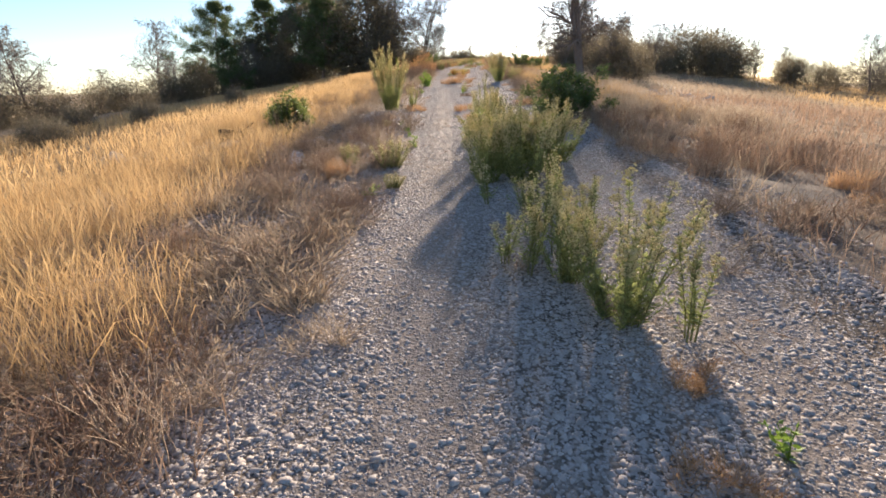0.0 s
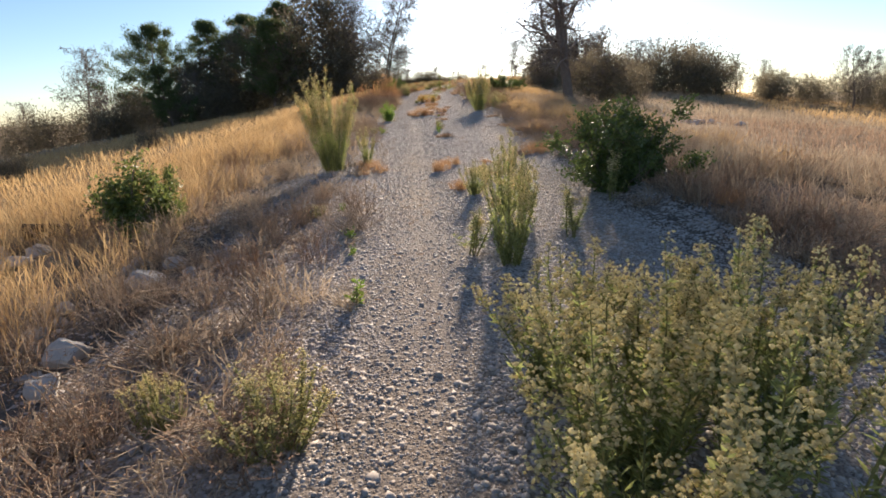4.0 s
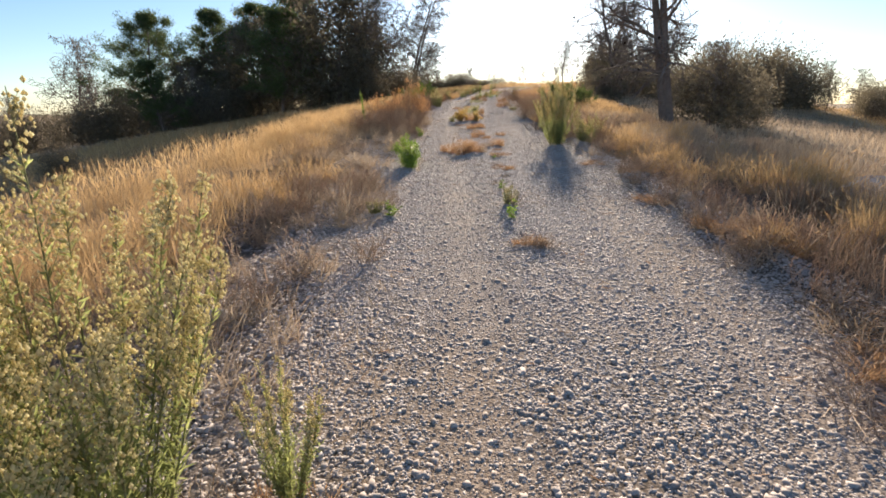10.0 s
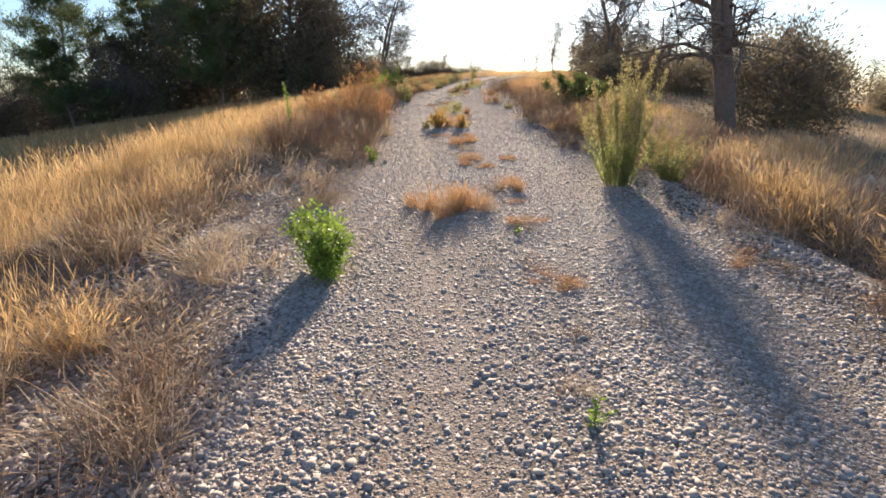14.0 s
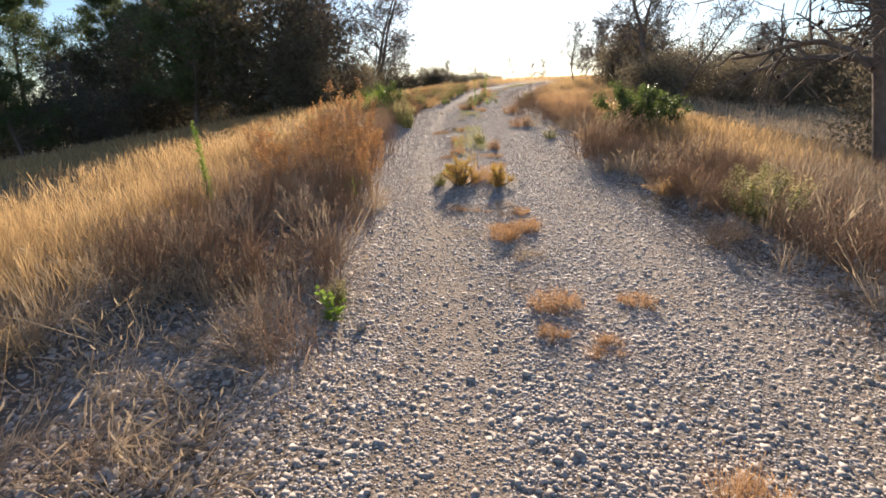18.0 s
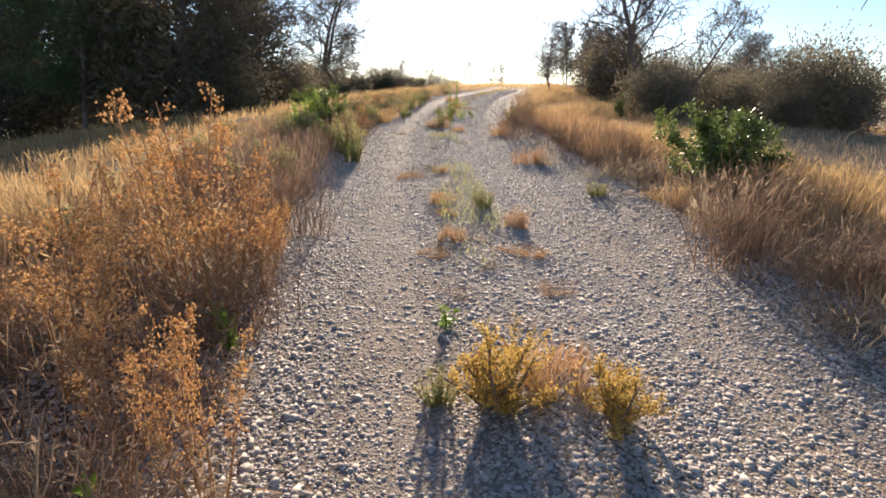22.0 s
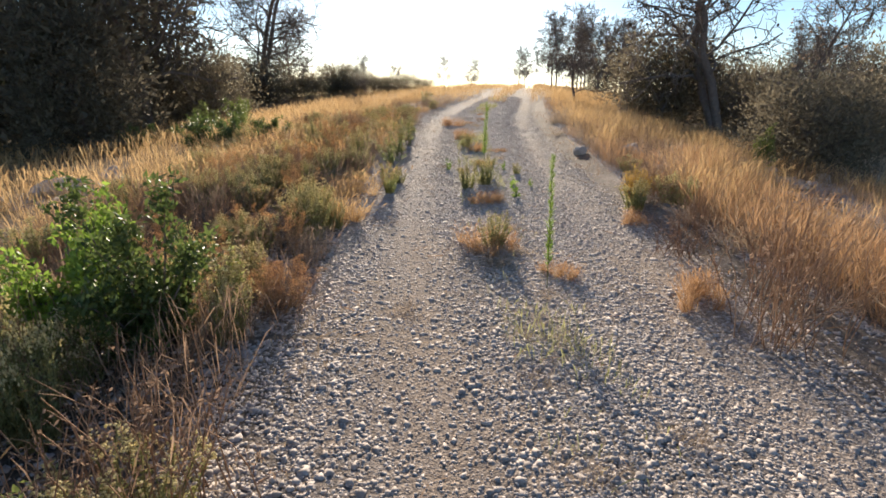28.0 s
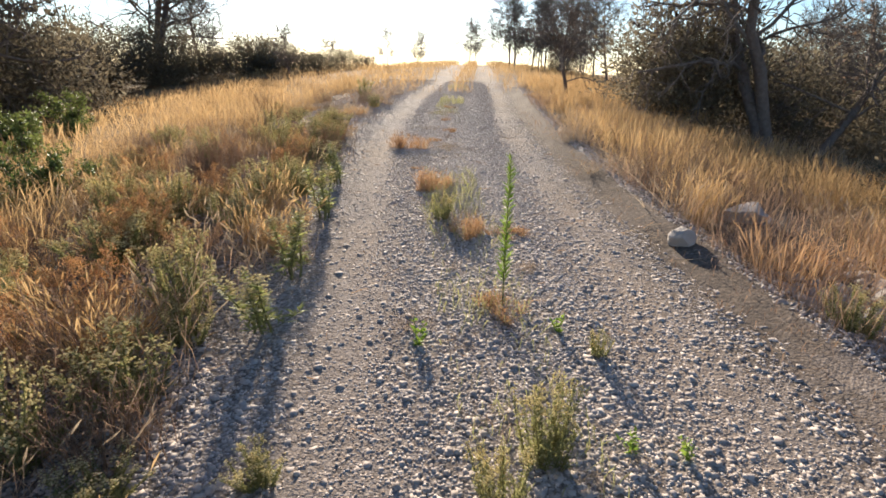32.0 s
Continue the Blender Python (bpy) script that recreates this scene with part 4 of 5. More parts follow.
stalks.put(-2.50, 27.05, 1.05, 0.22, label="single upright leafy stalk in golden grass")
rust.put(0.57, 24.43, 0.18, 0.38)
dead.put(0.58, 24.3, 0.14, 0.35)
rust.put(0.45, 24.0, 0.12, 0.20)
rust.put(0.52, 25.80, 0.20, 0.50)
dead.put(0.60, 26.40, 0.20, 0.50)
rust.put(0.70, 26.0, 0.15, 0.40)
cushion.put(0.28, 27.86, 0.36, 0.52)
cushion.put(0.72, 27.72, 0.28, 0.40, label="orange-yellow cushion plant in the middle of the track")
rust.put(0.60, 27.95, 0.28, 0.45)
olive_weed.put(0.02, 27.95, 0.20, 0.28)
small_weed.put(0.15, 28.6, 0.15, 0.2)
olive_weed.put(-0.83, 24.58, 0.20, 0.24)
dead.put(2.11, 25.35, 0.48, 0.75)
olive_weed.put(2.86, 25.80, 0.62, 0.85)
olive_weed.put(3.2, 26.5, 0.6, 0.8)
brush.put(2.6, 24.6, 0.55, 0.8)
dry_weed.put(-1.05, 28.55, 1.62, 1.15, label="dried orange-brown fleabane with branching plumes")
dry_weed.put(-0.80, 27.40, 0.95, 0.45)
dry_weed.put(-1.55, 28.1, 1.3, 0.9)
dry_weed.put(-1.15, 27.75, 0.75, 0.6)
dry_weed.put(-1.9, 27.6, 1.0, 0.8)
dry_weed.put(-0.95, 29.2, 0.85, 0.6)
dry_weed.put(-2.2, 28.6, 1.1, 0.9)
small_weed.put(-1.05, 27.2, 0.4, 0.3)
small_weed.put(-0.97, 28.45, 0.36, 0.20)
straw.put(-0.70, 26.90, 0.42, 0.34)
dead.put(-1.4, 25.6, 0.5, 0.8)
dead.put(-1.7, 24.6, 0.45, 0.8)
brush.put(-1.0, 23.9, 0.42, 0.5)
brush.put(-0.98, 24.9, 0.5, 0.5)
brush.put(-1.1, 25.7, 0.5, 0.5)
leafy.put(4.05, 31.9, 1.05, 1.3, label="green shrub rising from brown brush")
leafy.put(4.6, 32.3, 0.95, 1.4)
leafy.put(5.3, 33.0, 0.8, 1.0)
brush.put(2.35, 29.15, 0.78, 0.95)
brush.put(2.85, 29.5, 0.85, 0.95)
brush.put(2.55, 28.45, 0.50, 0.90)
dead.put(3.1, 28.6, 0.6, 0.9)
brush.put(3.2, 30.2, 0.8, 0.9)
straw.put(2.7, 29.9, 0.8, 0.6)
brush.put(-1.05, 29.60, 0.75, 0.70)
brush.put(-1.45, 29.9, 0.80, 0.75)
brush.put(-0.75, 30.3, 0.65, 0.55)
brush.put(-1.7, 30.6, 0.75, 0.8)
dry_weed.put(-1.80, 29.90, 1.25, 0.45)
rust.put(1.07, 30.38, 0.26, 0.28)
straw.put(1.05, 30.33, 0.24, 0.2)
rust.put(0.40, 30.08, 0.18, 0.30)
dead.put(0.62, 29.4, 0.12, 0.3)
olive_weed.put(0.92, 31.0, 0.24, 0.36)
rust.put(0.55, 31.3, 0.15, 0.4)
olive_weed.put(2.3, 31.4, 0.2, 0.35)
bright.put(7.3, 41.0, 0.8, 0.55, label="sparse green sapling beside a dark bush")
bright.put(5.87, 36.2, 0.85, 0.60, label="sparse green sapling over brown grass")
olive_weed.put(-0.45, 33.6, 0.70, 0.50)
mid_weed.put(-0.55, 34.2, 0.75, 0.5)
bright.put(-0.9, 34.8, 0.55, 0.6)
rust.put(2.13, 33.4, 0.35, 0.50)
straw.put(2.35, 33.2, 0.45, 0.4)
# the last third
leafy.put(-0.95, 36.4, 0.92, 0.85, label="green shrub with small lobed leaves at the track's edge")
fresh_shrub.put(-1.35, 36.6, 0.85, 0.8, label="green shrub with small lobed leaves")
olive_weed.put(-1.20, 35.75, 0.78, 0.45)
olive_weed.put(-1.6, 35.6, 0.7, 0.6)
olive_weed.put(-0.58, 36.4, 0.52, 0.36)
slim_weed.put(-0.60, 36.7, 0.7, 0.3)
olive_weed.put(-0.10, 38.4, 0.45, 0.60)
rust.put(1.30, 37.60, 0.28, 0.60)
olive_weed.put(1.40, 37.65, 0.38, 0.34)
dead.put(1.25, 37.5, 0.2, 0.5)
stalks.put(1.5, 36.76, 0.95, 0.13, label="slender bright green weed alone on the gravel")
rust.put(1.72, 37.0, 0.15, 0.35)
brush.put(2.60, 35.85, 0.85, 0.85)
brush.put(3.0, 36.3, 0.80, 0.80)
rust.put(2.45, 36.4, 0.35, 0.5)
olive_weed.put(3.75, 38.45, 0.46, 0.6)
rust.put(3.00, 38.05, 0.24, 0.30)
brush.put(2.9, 37.2, 0.5, 0.7)
olive_weed.put(-0.84, 38.0, 0.40, 0.32)
olive_weed.put(-0.15, 38.1, 0.55, 0.5)
dead.put(-0.35, 38.0, 0.4, 0.6)
mid_weed.put(0.75, 39.55, 0.48, 0.28)
olive_weed.put(1.72, 39.65, 0.38, 0.32)
small_weed.put(2.18, 39.18, 0.24, 0.20)
olive_weed.put(-0.16, 38.75, 0.46, 0.36)
olive_weed.put(0.08, 38.3, 0.36, 0.26)
cushion.put(3.45, 38.75, 0.36, 0.45, label="yellow-orange bush on the stony verge")
brush.put(3.7, 38.9, 0.45, 0.6)
olive_weed.put(3.3, 38.5, 0.42, 0.45)
rust.put(1.74, 39.05, 0.18, 0.45)
dead.put(1.80, 39.0, 0.2, 0.4)
stalks.put(2.35, 41.0, 0.93, 0.2, label="upright bright green stalk in the middle of the track")
rust.put(2.3, 40.95, 0.15, 0.4)
olive_weed.put(1.98, 39.82, 0.44, 0.40)
small_weed.put(1.73, 40.75, 0.2, 0.14)
small_weed.put(2.53, 40.66, 0.16, 0.12)
olive_weed.put(2.63, 40.4, 0.2, 0.16)
small_weed.put(2.36, 39.77, 0.16, 0.12)
small_weed.put(2.55, 39.67, 0.14, 0.12)
olive_weed.put(0.92, 40.05, 0.20, 0.30)
slim_weed.put(1.15, 41.7, 0.62, 0.35)
slim_weed.put(1.0, 41.1, 0.55, 0.35)
olive_weed.put(0.55, 41.4, 0.6, 0.6)
dry_weed.put(0.25, 41.3, 0.62, 0.6)
olive_weed.put(0.1, 40.4, 0.5, 0.5)
dry_weed.put(-0.3, 41.0, 0.6, 0.6)
dry_weed.put(0.15, 42.4, 0.6, 0.6)
slim_weed.put(1.5, 42.8, 0.62, 0.35)
slim_weed.put(1.8, 43.8, 0.6, 0.35)
leafy.put(-0.97, 44.3, 0.60, 0.8)
leafy.put(-1.55, 43.8, 0.65, 1.0)
leafy.put(-2.3, 45.0, 0.7, 1.1)
bright.put(-1.8, 46.5, 0.8, 0.9)
bright.put(-3.0, 48.8, 0.9, 1.2)
bright.put(-2.2, 50.0, 0.9, 1.0)
leafy.put(-4.1, 47.0, 0.6, 0.9)
rust.put(2.75, 43.5, 0.3, 0.5)
olive_weed.put(2.5, 42.6, 0.3, 0.3)
rust.put(2.55, 42.2, 0.2, 0.4)
rust.put(3.0, 45.5, 0.3, 0.6)
brush.put(4.6, 41.2, 0.35, 0.7)
rust.put(4.9, 41.0, 0.3, 0.6)
olive_weed.put(4.3, 40.2, 0.35, 0.5)

# verges: dead bushes, straw and brush where nothing larger grows
vr = np.random.default_rng(21)
for i in range(620):
    y = vr.uniform(-1.0, 52.0)
    left = vr.uniform() < 0.6
    u = -vr.uniform(1.65, 4.2) if left else vr.uniform(1.8, 4.8)
    x = float(centre(y)) + u
    if left and 7 < y < 21 and abs(u) < 2.2 and vr.uniform() < 0.6:
        continue
    k = vr.uniform() + (0.25 if y > 29 and left else 0.0) + (0.2 if y < 12 and not left else 0.0)
    h = vr.uniform(0.2, 0.58)
    if left and 2 < y < 28 and abs(u) < 3.3:
        h *= 0.75
        k = 0.2 + 0.42 * k
    elif not left and y < 27 and u < 3.6:
        k = 0.36 + 0.6 * k
    if k < 0.34:
        straw.put(x, y, h * 1.0, vr.uniform(0.4, 0.8))
    elif k < 0.58:
        (dead, scrub, stems)[i % 3].put(x, y, h * 0.95, vr.uniform(0.5, 1.0))
    elif k < 0.98:
        (brush, stems, clump if y > 11 else dead)[i % 3].put(x, y, h * 1.15, vr.uniform(0.45, 0.9))
    elif y > 30:
        olive_weed.put(x, y, h, vr.uniform(0.3, 0.6))
    elif k < 1.05:
        rust.put(x, y, h * 0.6, vr.uniform(0.3, 0.6))
    else:
        straw.put(x, y, h, vr.uniform(0.5, 0.9))
for i in range(70):
    y, u = vr.uniform(-0.5, 12.5), vr.uniform(1.9, 6.0)
    (dead, brush, dead)[i % 3].put(float(centre(y)) + u, y, vr.uniform(0.25, 0.6), vr.uniform(0.6, 1.2), label="dark dead bush on the shaded verge" if i % 3 != 1 else "")
for i in range(46):
    y, u = vr.uniform(0.0, 9.0), -vr.uniform(1.5, 3.0)
    (dead, straw, brush)[i % 3].put(float(centre(y)) + u, y, vr.uniform(0.15, 0.4), vr.uniform(0.5, 0.9))
for i in range(34):
    y, u = vr.uniform(28.0, 36.0), -vr.uniform(1.65, 3.6)
    brush.put(float(centre(y)) + u, y, vr.uniform(0.35, 0.75), vr.uniform(0.5, 0.9))
for i in range(64):
    y, u = vr.uniform(36.5, 47.0), -vr.uniform(1.7, 4.6)
    (dry_weed, olive_weed, brush, olive_weed)[i % 4].put(float(centre(y)) + u, y, vr.uniform(0.3, 0.6), vr.uniform(0.4, 0.75))
for i in range(34):
    y, u = vr.uniform(12.0, 27.0), -vr.uniform(1.7, 3.4)
    (straw, dead)[i % 2].put(float(centre(y)) + u, y, vr.uniform(0.15, 0.35), vr.uniform(0.4, 0.8))
for i in range(150):
    y, u = vr.uniform(3.0, 29.0), -1.6 - 1.9 * vr.uniform() ** 0.8
    if 6.5 < y < 11 and i % 3 or 11.2 < y < 13.6 and u > -2.4 or abs(y - 20.4) < 0.9 and u > -2.1:
        continue
    (scrub, stems, stems)[i % 3].put(float(centre(y)) + u, y, vr.uniform(0.2, 0.55), vr.uniform(0.35, 0.75))
for i in range(120):
    y, u = vr.uniform(3.0, 30.0), 1.55 + 1.7 * vr.uniform() ** 1.3
    (scrub, stems)[i % 2].put(float(centre(y)) + u, y, vr.uniform(0.18, 0.45), vr.uniform(0.35, 0.75))
for i in range(30):
    y, u = vr.uniform(36.6, 40.5), -vr.uniform(1.55, 3.4)
    (olive_weed, scrub, olive_weed, dry_weed, brush)[i % 5].put(float(centre(y)) + u, y, vr.uniform(0.25, 0.6), vr.uniform(0.35, 0.6))
for i in range(36):
    y, u = vr.uniform(27.0, 37.0), vr.uniform(1.8, 3.6)
    (brush, scrub, dead)[i % 3].put(float(centre(y)) + u, y, vr.uniform(0.25, 0.55), vr.uniform(0.4, 0.8))
for i in range(40):
    y, u = vr.uniform(2.5, 10.5), -vr.uniform(1.45, 2.9)
    (dead, stems, dead, scrub)[i % 4].put(float(centre(y)) + u, y, vr.uniform(0.16, 0.4), vr.uniform(0.7, 1.15))
for i in range(22):
    y, u = vr.uniform(2.0, 9.5), vr.uniform(1.5, 3.4)
    (dead, scrub)[i % 2].put(float(centre(y)) + u, y, vr.uniform(0.2, 0.42), vr.uniform(0.7, 1.1), label="dark dead bush on the shaded verge")
for i in range(30):
    y, u = vr.uniform(13.5, 25.0), vr.uniform(2.3, 4.6)
    clump.put(float(centre(y)) + u, y, vr.uniform(0.45, 0.75), vr.uniform(0.5, 0.9))
for i in range(36):
    y, u = vr.uniform(11.5, 27.0), vr.uniform(1.5, 2.1)
    (dead, rust, dead)[i % 3].put(float(centre(y)) + u, y, vr.uniform(0.08, 0.2), vr.uniform(0.5, 0.9))
# taller brush close to the ruts, in the second half
for i in range(34):
    y, u = vr.uniform(24.4, 28.2), -vr.uniform(1.6, 3.2)
    (brush, stems, brush, scrub)[i % 4].put(float(centre(y)) + u, y, vr.uniform(0.4, 0.72), vr.uniform(0.45, 0.8))
for i in range(38):
    y, u = vr.uniform(24.5, 29.5), vr.uniform(1.65, 3.4)
    (brush, dead, stems, brush)[i % 4].put(float(centre(y)) + u, y, vr.uniform(0.35, 0.66), vr.uniform(0.5, 0.9))
for i in range(84):
    y, u = vr.uniform(38.6, 47.0), -1.5 - 2.4 * vr.uniform() ** 1.2
    (stems, brush, olive_weed, clump, dry_weed, stems)[i % 6].put(float(centre(y)) + u, y, vr.uniform(0.3, 0.62), vr.uniform(0.45, 0.8))
dead.put(0.05, 39.5, 0.5, 1.0)
dead.put(-0.2, 40.0, 0.55, 1.0)
for i in range(26):
    y, u = vr.uniform(33.0, 39.0), vr.uniform(1.75, 3.2)
    (brush, stems)[i % 2].put(float(centre(y)) + u, y, vr.uniform(0.35, 0.65), vr.uniform(0.45, 0.8))
# thin litter of tufts down the middle of the track
for i in range(84):
    y = vr.uniform(19.0, 50.0)
    x = float(centre(y)) + vr.normal() * 0.22 - 0.15
    (rust, straw, stems, dead)[i % 4].put(x, y, vr.uniform(0.04, 0.14), vr.uniform(0.2, 0.48))


# ---- grass ----
def field(name, n, seed, u0, u1, y0, y1, high, width, mat, label, clumpy=0.35, keep=None):
    """Dry grass over a band of the verge, in drifts."""
    rg = np.random.default_rng(seed)
    y = rg.uniform(y0, y1, n)
    u = u0 + (u1 - u0) * rg.uniform(0, 1, n)
    x = centre(y) + u
    d = 0.5 + 0.5 * wob(x, y, 0.55, seed % 7) * 0.8 + 0.3 * wob(x, y, 1.7, seed % 5)
    ok = rg.uniform(size=n) < np.clip((d - clumpy) * 2.2 + 0.25, 0.02, 1)
    if keep is not None:
        ok &= rg.uniform(size=n) < keep(u, y)
    x, y, d = x[ok], y[ok], d[ok]
    k = len(x)
    h = high * rg.uniform(0.45, 1.1, k) * np.clip(0.65 + 0.5 * d, 0.5, 1.15)
    base = spots(x, y, -0.015)
    top = base + np.stack([rg.normal(size=k) * 0.24 * h, rg.normal(size=k) * 0.24 * h, h], 1)
    hp = Heap()
    hp.blades(base, top, width * rg.uniform(0.6, 1.3, k), rg.uniform(0.0, 0.85, k) ** 2, rg, np.where(rg.uniform(size=k) < 0.6, 1.3, 0.2))
    return tagged(new(name, hp.mesh(name, mat)), label, "grass", kind="stuff")


GOLD = "golden dry grass with feathery seed heads"
left_band = lambda u, y: np.clip((-u - np.where(y < 2.0, 2.7, np.where(y < 3.2, 2.0, np.where(y < 28, 3.0, 2.9)))) / 0.7, 0, 1)
field("grass", 125000, 1, -6.5, -1.8, -1.5, 32, 0.52, 0.0023, M_GRASS, GOLD + " on the bank", 0.22, left_band)
field("grass", 56000, 2, -6.5, -1.6, 32, 56, 0.45, 0.0035, M_GRASS, GOLD + " up the bank", 0.35, left_band)
field("grass", 52000, 3, -20, -6.0, -2, 60, 0.50, 0.009, M_GRASS, GOLD + " over the falling hillside", 0.02)
field("grass", 22000, 4, -48, -18, 2, 62, 0.5, 0.02, M_STRAW, "pale dry grass on the far hillside", 0.02)
field("grass", 52000, 5, -4.8, -1.6, -1.5, 52, 0.30, 0.0026, M_BROWN, "short brown dry grass along the verge", 0.4, lambda u, y: np.where((y > 1.8) & (y < 28), np.where(u > -2.9, 0.1, 0.5), 1.0))
field("grass", 9000, 17, -3.6, -1.75, 27, 37, 0.48, 0.0026, M_BROWN, "upright reddish-brown dry stems along the verge", 0.3)
field("straw_litter", 22000, 15, -4.0, -1.35, -1.0, 50, 0.10, 0.0035, M_STRAW, "flattened dry straw litter on the verge", 0.42)
right_band = lambda u, y: np.clip((u - 1.85) / 0.7, 0, 1) * np.where(y < 11, 0.10, 1.0)
field("grass", 60000, 6, 1.7, 6.5, 9, 30, 0.46, 0.003, M_STRAW, "tan dry grass beside the track", 0.3, lambda u, y: right_band(u, y) * np.clip((u - 2.2) / 1.5, 0.06, 1))
field("grass", 70000, 7, 1.7, 6.0, 28, 58, 0.50, 0.0032, M_GRASS, GOLD + " on the verge", 0.25, lambda u, y: right_band(u, y) * np.clip((u - np.where(y < 38, 2.6, 1.7)) / 1.0, 0.05, 1))
field("grass", 80000, 8, 1.8, 6.2, -1, 50, 0.33, 0.0028, M_BROWN, "short reddish-brown grass along the verge", 0.42)
field("straw_litter", 20000, 16, 1.4, 4.2, -1.0, 50, 0.09, 0.0035, M_BROWN, "flattened brown litter on the verge", 0.42)
field("grass", 12000, 20, 1.9, 3.6, 33, 41, 0.5, 0.0028, M_RUST, "rust-brown dry grass on the verge", 0.3)
field("grass", 26000, 9, 6.0, 22, 22, 62, 0.36, 0.009, M_STRAW, "dry tan grass over the open slope", 0.02)
# Near slope takes the brown material in place of straw to imitate shade.
field("grass", 20000, 19, 5.0, 22, -2, 24, 0.36, 0.009, M_BROWN, "dry grass over the open slope, its shade put into a brown colour", 0.05)
field("grass", 22000, 10, 20, 50, 5, 66, 0.45, 0.02, M_GRASS, "far golden dry grass", 0.02)
field("grass", 40000, 11, -12, 12, 52, 84, 0.42, 0.009, M_GRASS, "golden dry grass on the crest", 0.15, lambda u, y: np.where(np.abs(np.abs(u) - 0.8) < 0.45, 0.08, 1.0))
field("grass", 14000, 12, -0.40, 0.2, 29, 56, 0.13, 0.003, M_OLIVE, "olive grass down the middle of the track", 0.5)

def scatter(n, seed, u0, u1, y0, y1, mat, label):
    """Broken straws and twigs lying on the gravel."""
    rg = np.random.default_rng(seed)
    y, u = rg.uniform(y0, y1, n), rg.uniform(u0, u1, n)
    ok = rg.uniform(size=n) < 0.25 + 0.75 * np.clip(0.5 + wob(u, y, 0.9, 2.0), 0, 1) * np.clip(np.exp(-(u / 0.4) ** 2) + np.abs(u) ** 2 / 2.2, 0, 1)
    x, y = (centre(y) + u)[ok], y[ok]
    k = len(x)
    a, s = rg.uniform(0, 2 * np.pi, k), rg.uniform(0.03, 0.15, k)
    hp = Heap()
    hp.blades(spots(x, y, 0.012), spots(x + np.cos(a) * s, y + np.sin(a) * s, 0.014 + 0.25 * s * rg.uniform(size=k)), 0.0032 * rg.uniform(0.6, 1.3, k), rg.uniform(0, 0.25, k), rg)
    return tagged(new("straw_litter", hp.mesh("straw_litter", mat)), label, "plant litter", kind="stuff")


scatter(5200, 31, -1.9, 1.9, 0.5, 46, M_STRAW, "broken pale straws lying loose on the gravel")
scatter(4200, 32, -2.2, 2.2, 0.5, 46, M_RUST, "bits of rusty dead stems lying on the gravel")

# ---- stones ----
ICO = np.array([[0, 0, 1], [0.894, 0, 0.447], [0.276, 0.851, 0.447], [-0.724, 0.526, 0.447], [-0.724, -0.526, 0.447], [0.276, -0.851, 0.447],
                [0.724, 0.526, -0.447], [-0.276, 0.851, -0.447], [-0.894, 0, -0.447], [-0.276, -0.851, -0.447], [0.724, -0.526, -0.447], [0, 0, -1]])
ICO_T = np.array([[0, 1, 2], [0, 2, 3], [0, 3, 4], [0, 4, 5], [0, 5, 1], [1, 6, 2], [2, 7, 3], [3, 8, 4], [4, 9, 5], [5, 10, 1],
                  [6, 7, 2], [7, 8, 3], [8, 9, 4], [9, 10, 5], [10, 6, 1], [11, 7, 6], [11, 8, 7], [11, 9, 8], [11, 10, 9], [11, 6, 10]])


CHIP_T = np.array([[0, 1, 4], [1, 5, 4], [1, 2, 5], [2, 6, 5], [2, 3, 6], [3, 0, 6], [0, 4, 6], [4, 5, 6]])


def chips(hp, u, v, z, size, rg):
    """Crushed stones: four corners in the ground, three on top."""
    k = len(u)
    a = rg.uniform(0, 2 * np.pi, (k, 1))
    low = a + np.array([0, 1.57, 3.14, 4.71]) + rg.uniform(-0.45, 0.45, (k, 4))
    top = a + np.array([0.5, 2.5, 4.6]) + rg.uniform(-0.4, 0.4, (k, 3))
    rl, rt = rg.uniform(0.7, 1.25, (k, 4)), rg.uniform(0.5, 1.0, (k, 3))
    h = rg.uniform(0.1, 0.44, (k, 1)) * (1 + rg.uniform(-0.6, 0.6, (k, 3)))
    px = np.concatenate([np.cos(low) * rl, np.cos(top) * rt], 1) * rg.uniform(0.8, 1.3, (k, 1))
    py = np.concatenate([np.sin(low) * rl, np.sin(top) * rt], 1) * rg.uniform(0.8, 1.3, (k, 1))
    pz = np.concatenate([np.full((k, 4), -0.22), h], 1)
    s = size[:, None]
    hp.add(np.stack([u[:, None] + px * s, v[:, None] + py * s, z[:, None] + pz * s], -1), (np.arange(k)[:, None, None] * 7 + CHIP_T[None]).reshape(-1, 3))


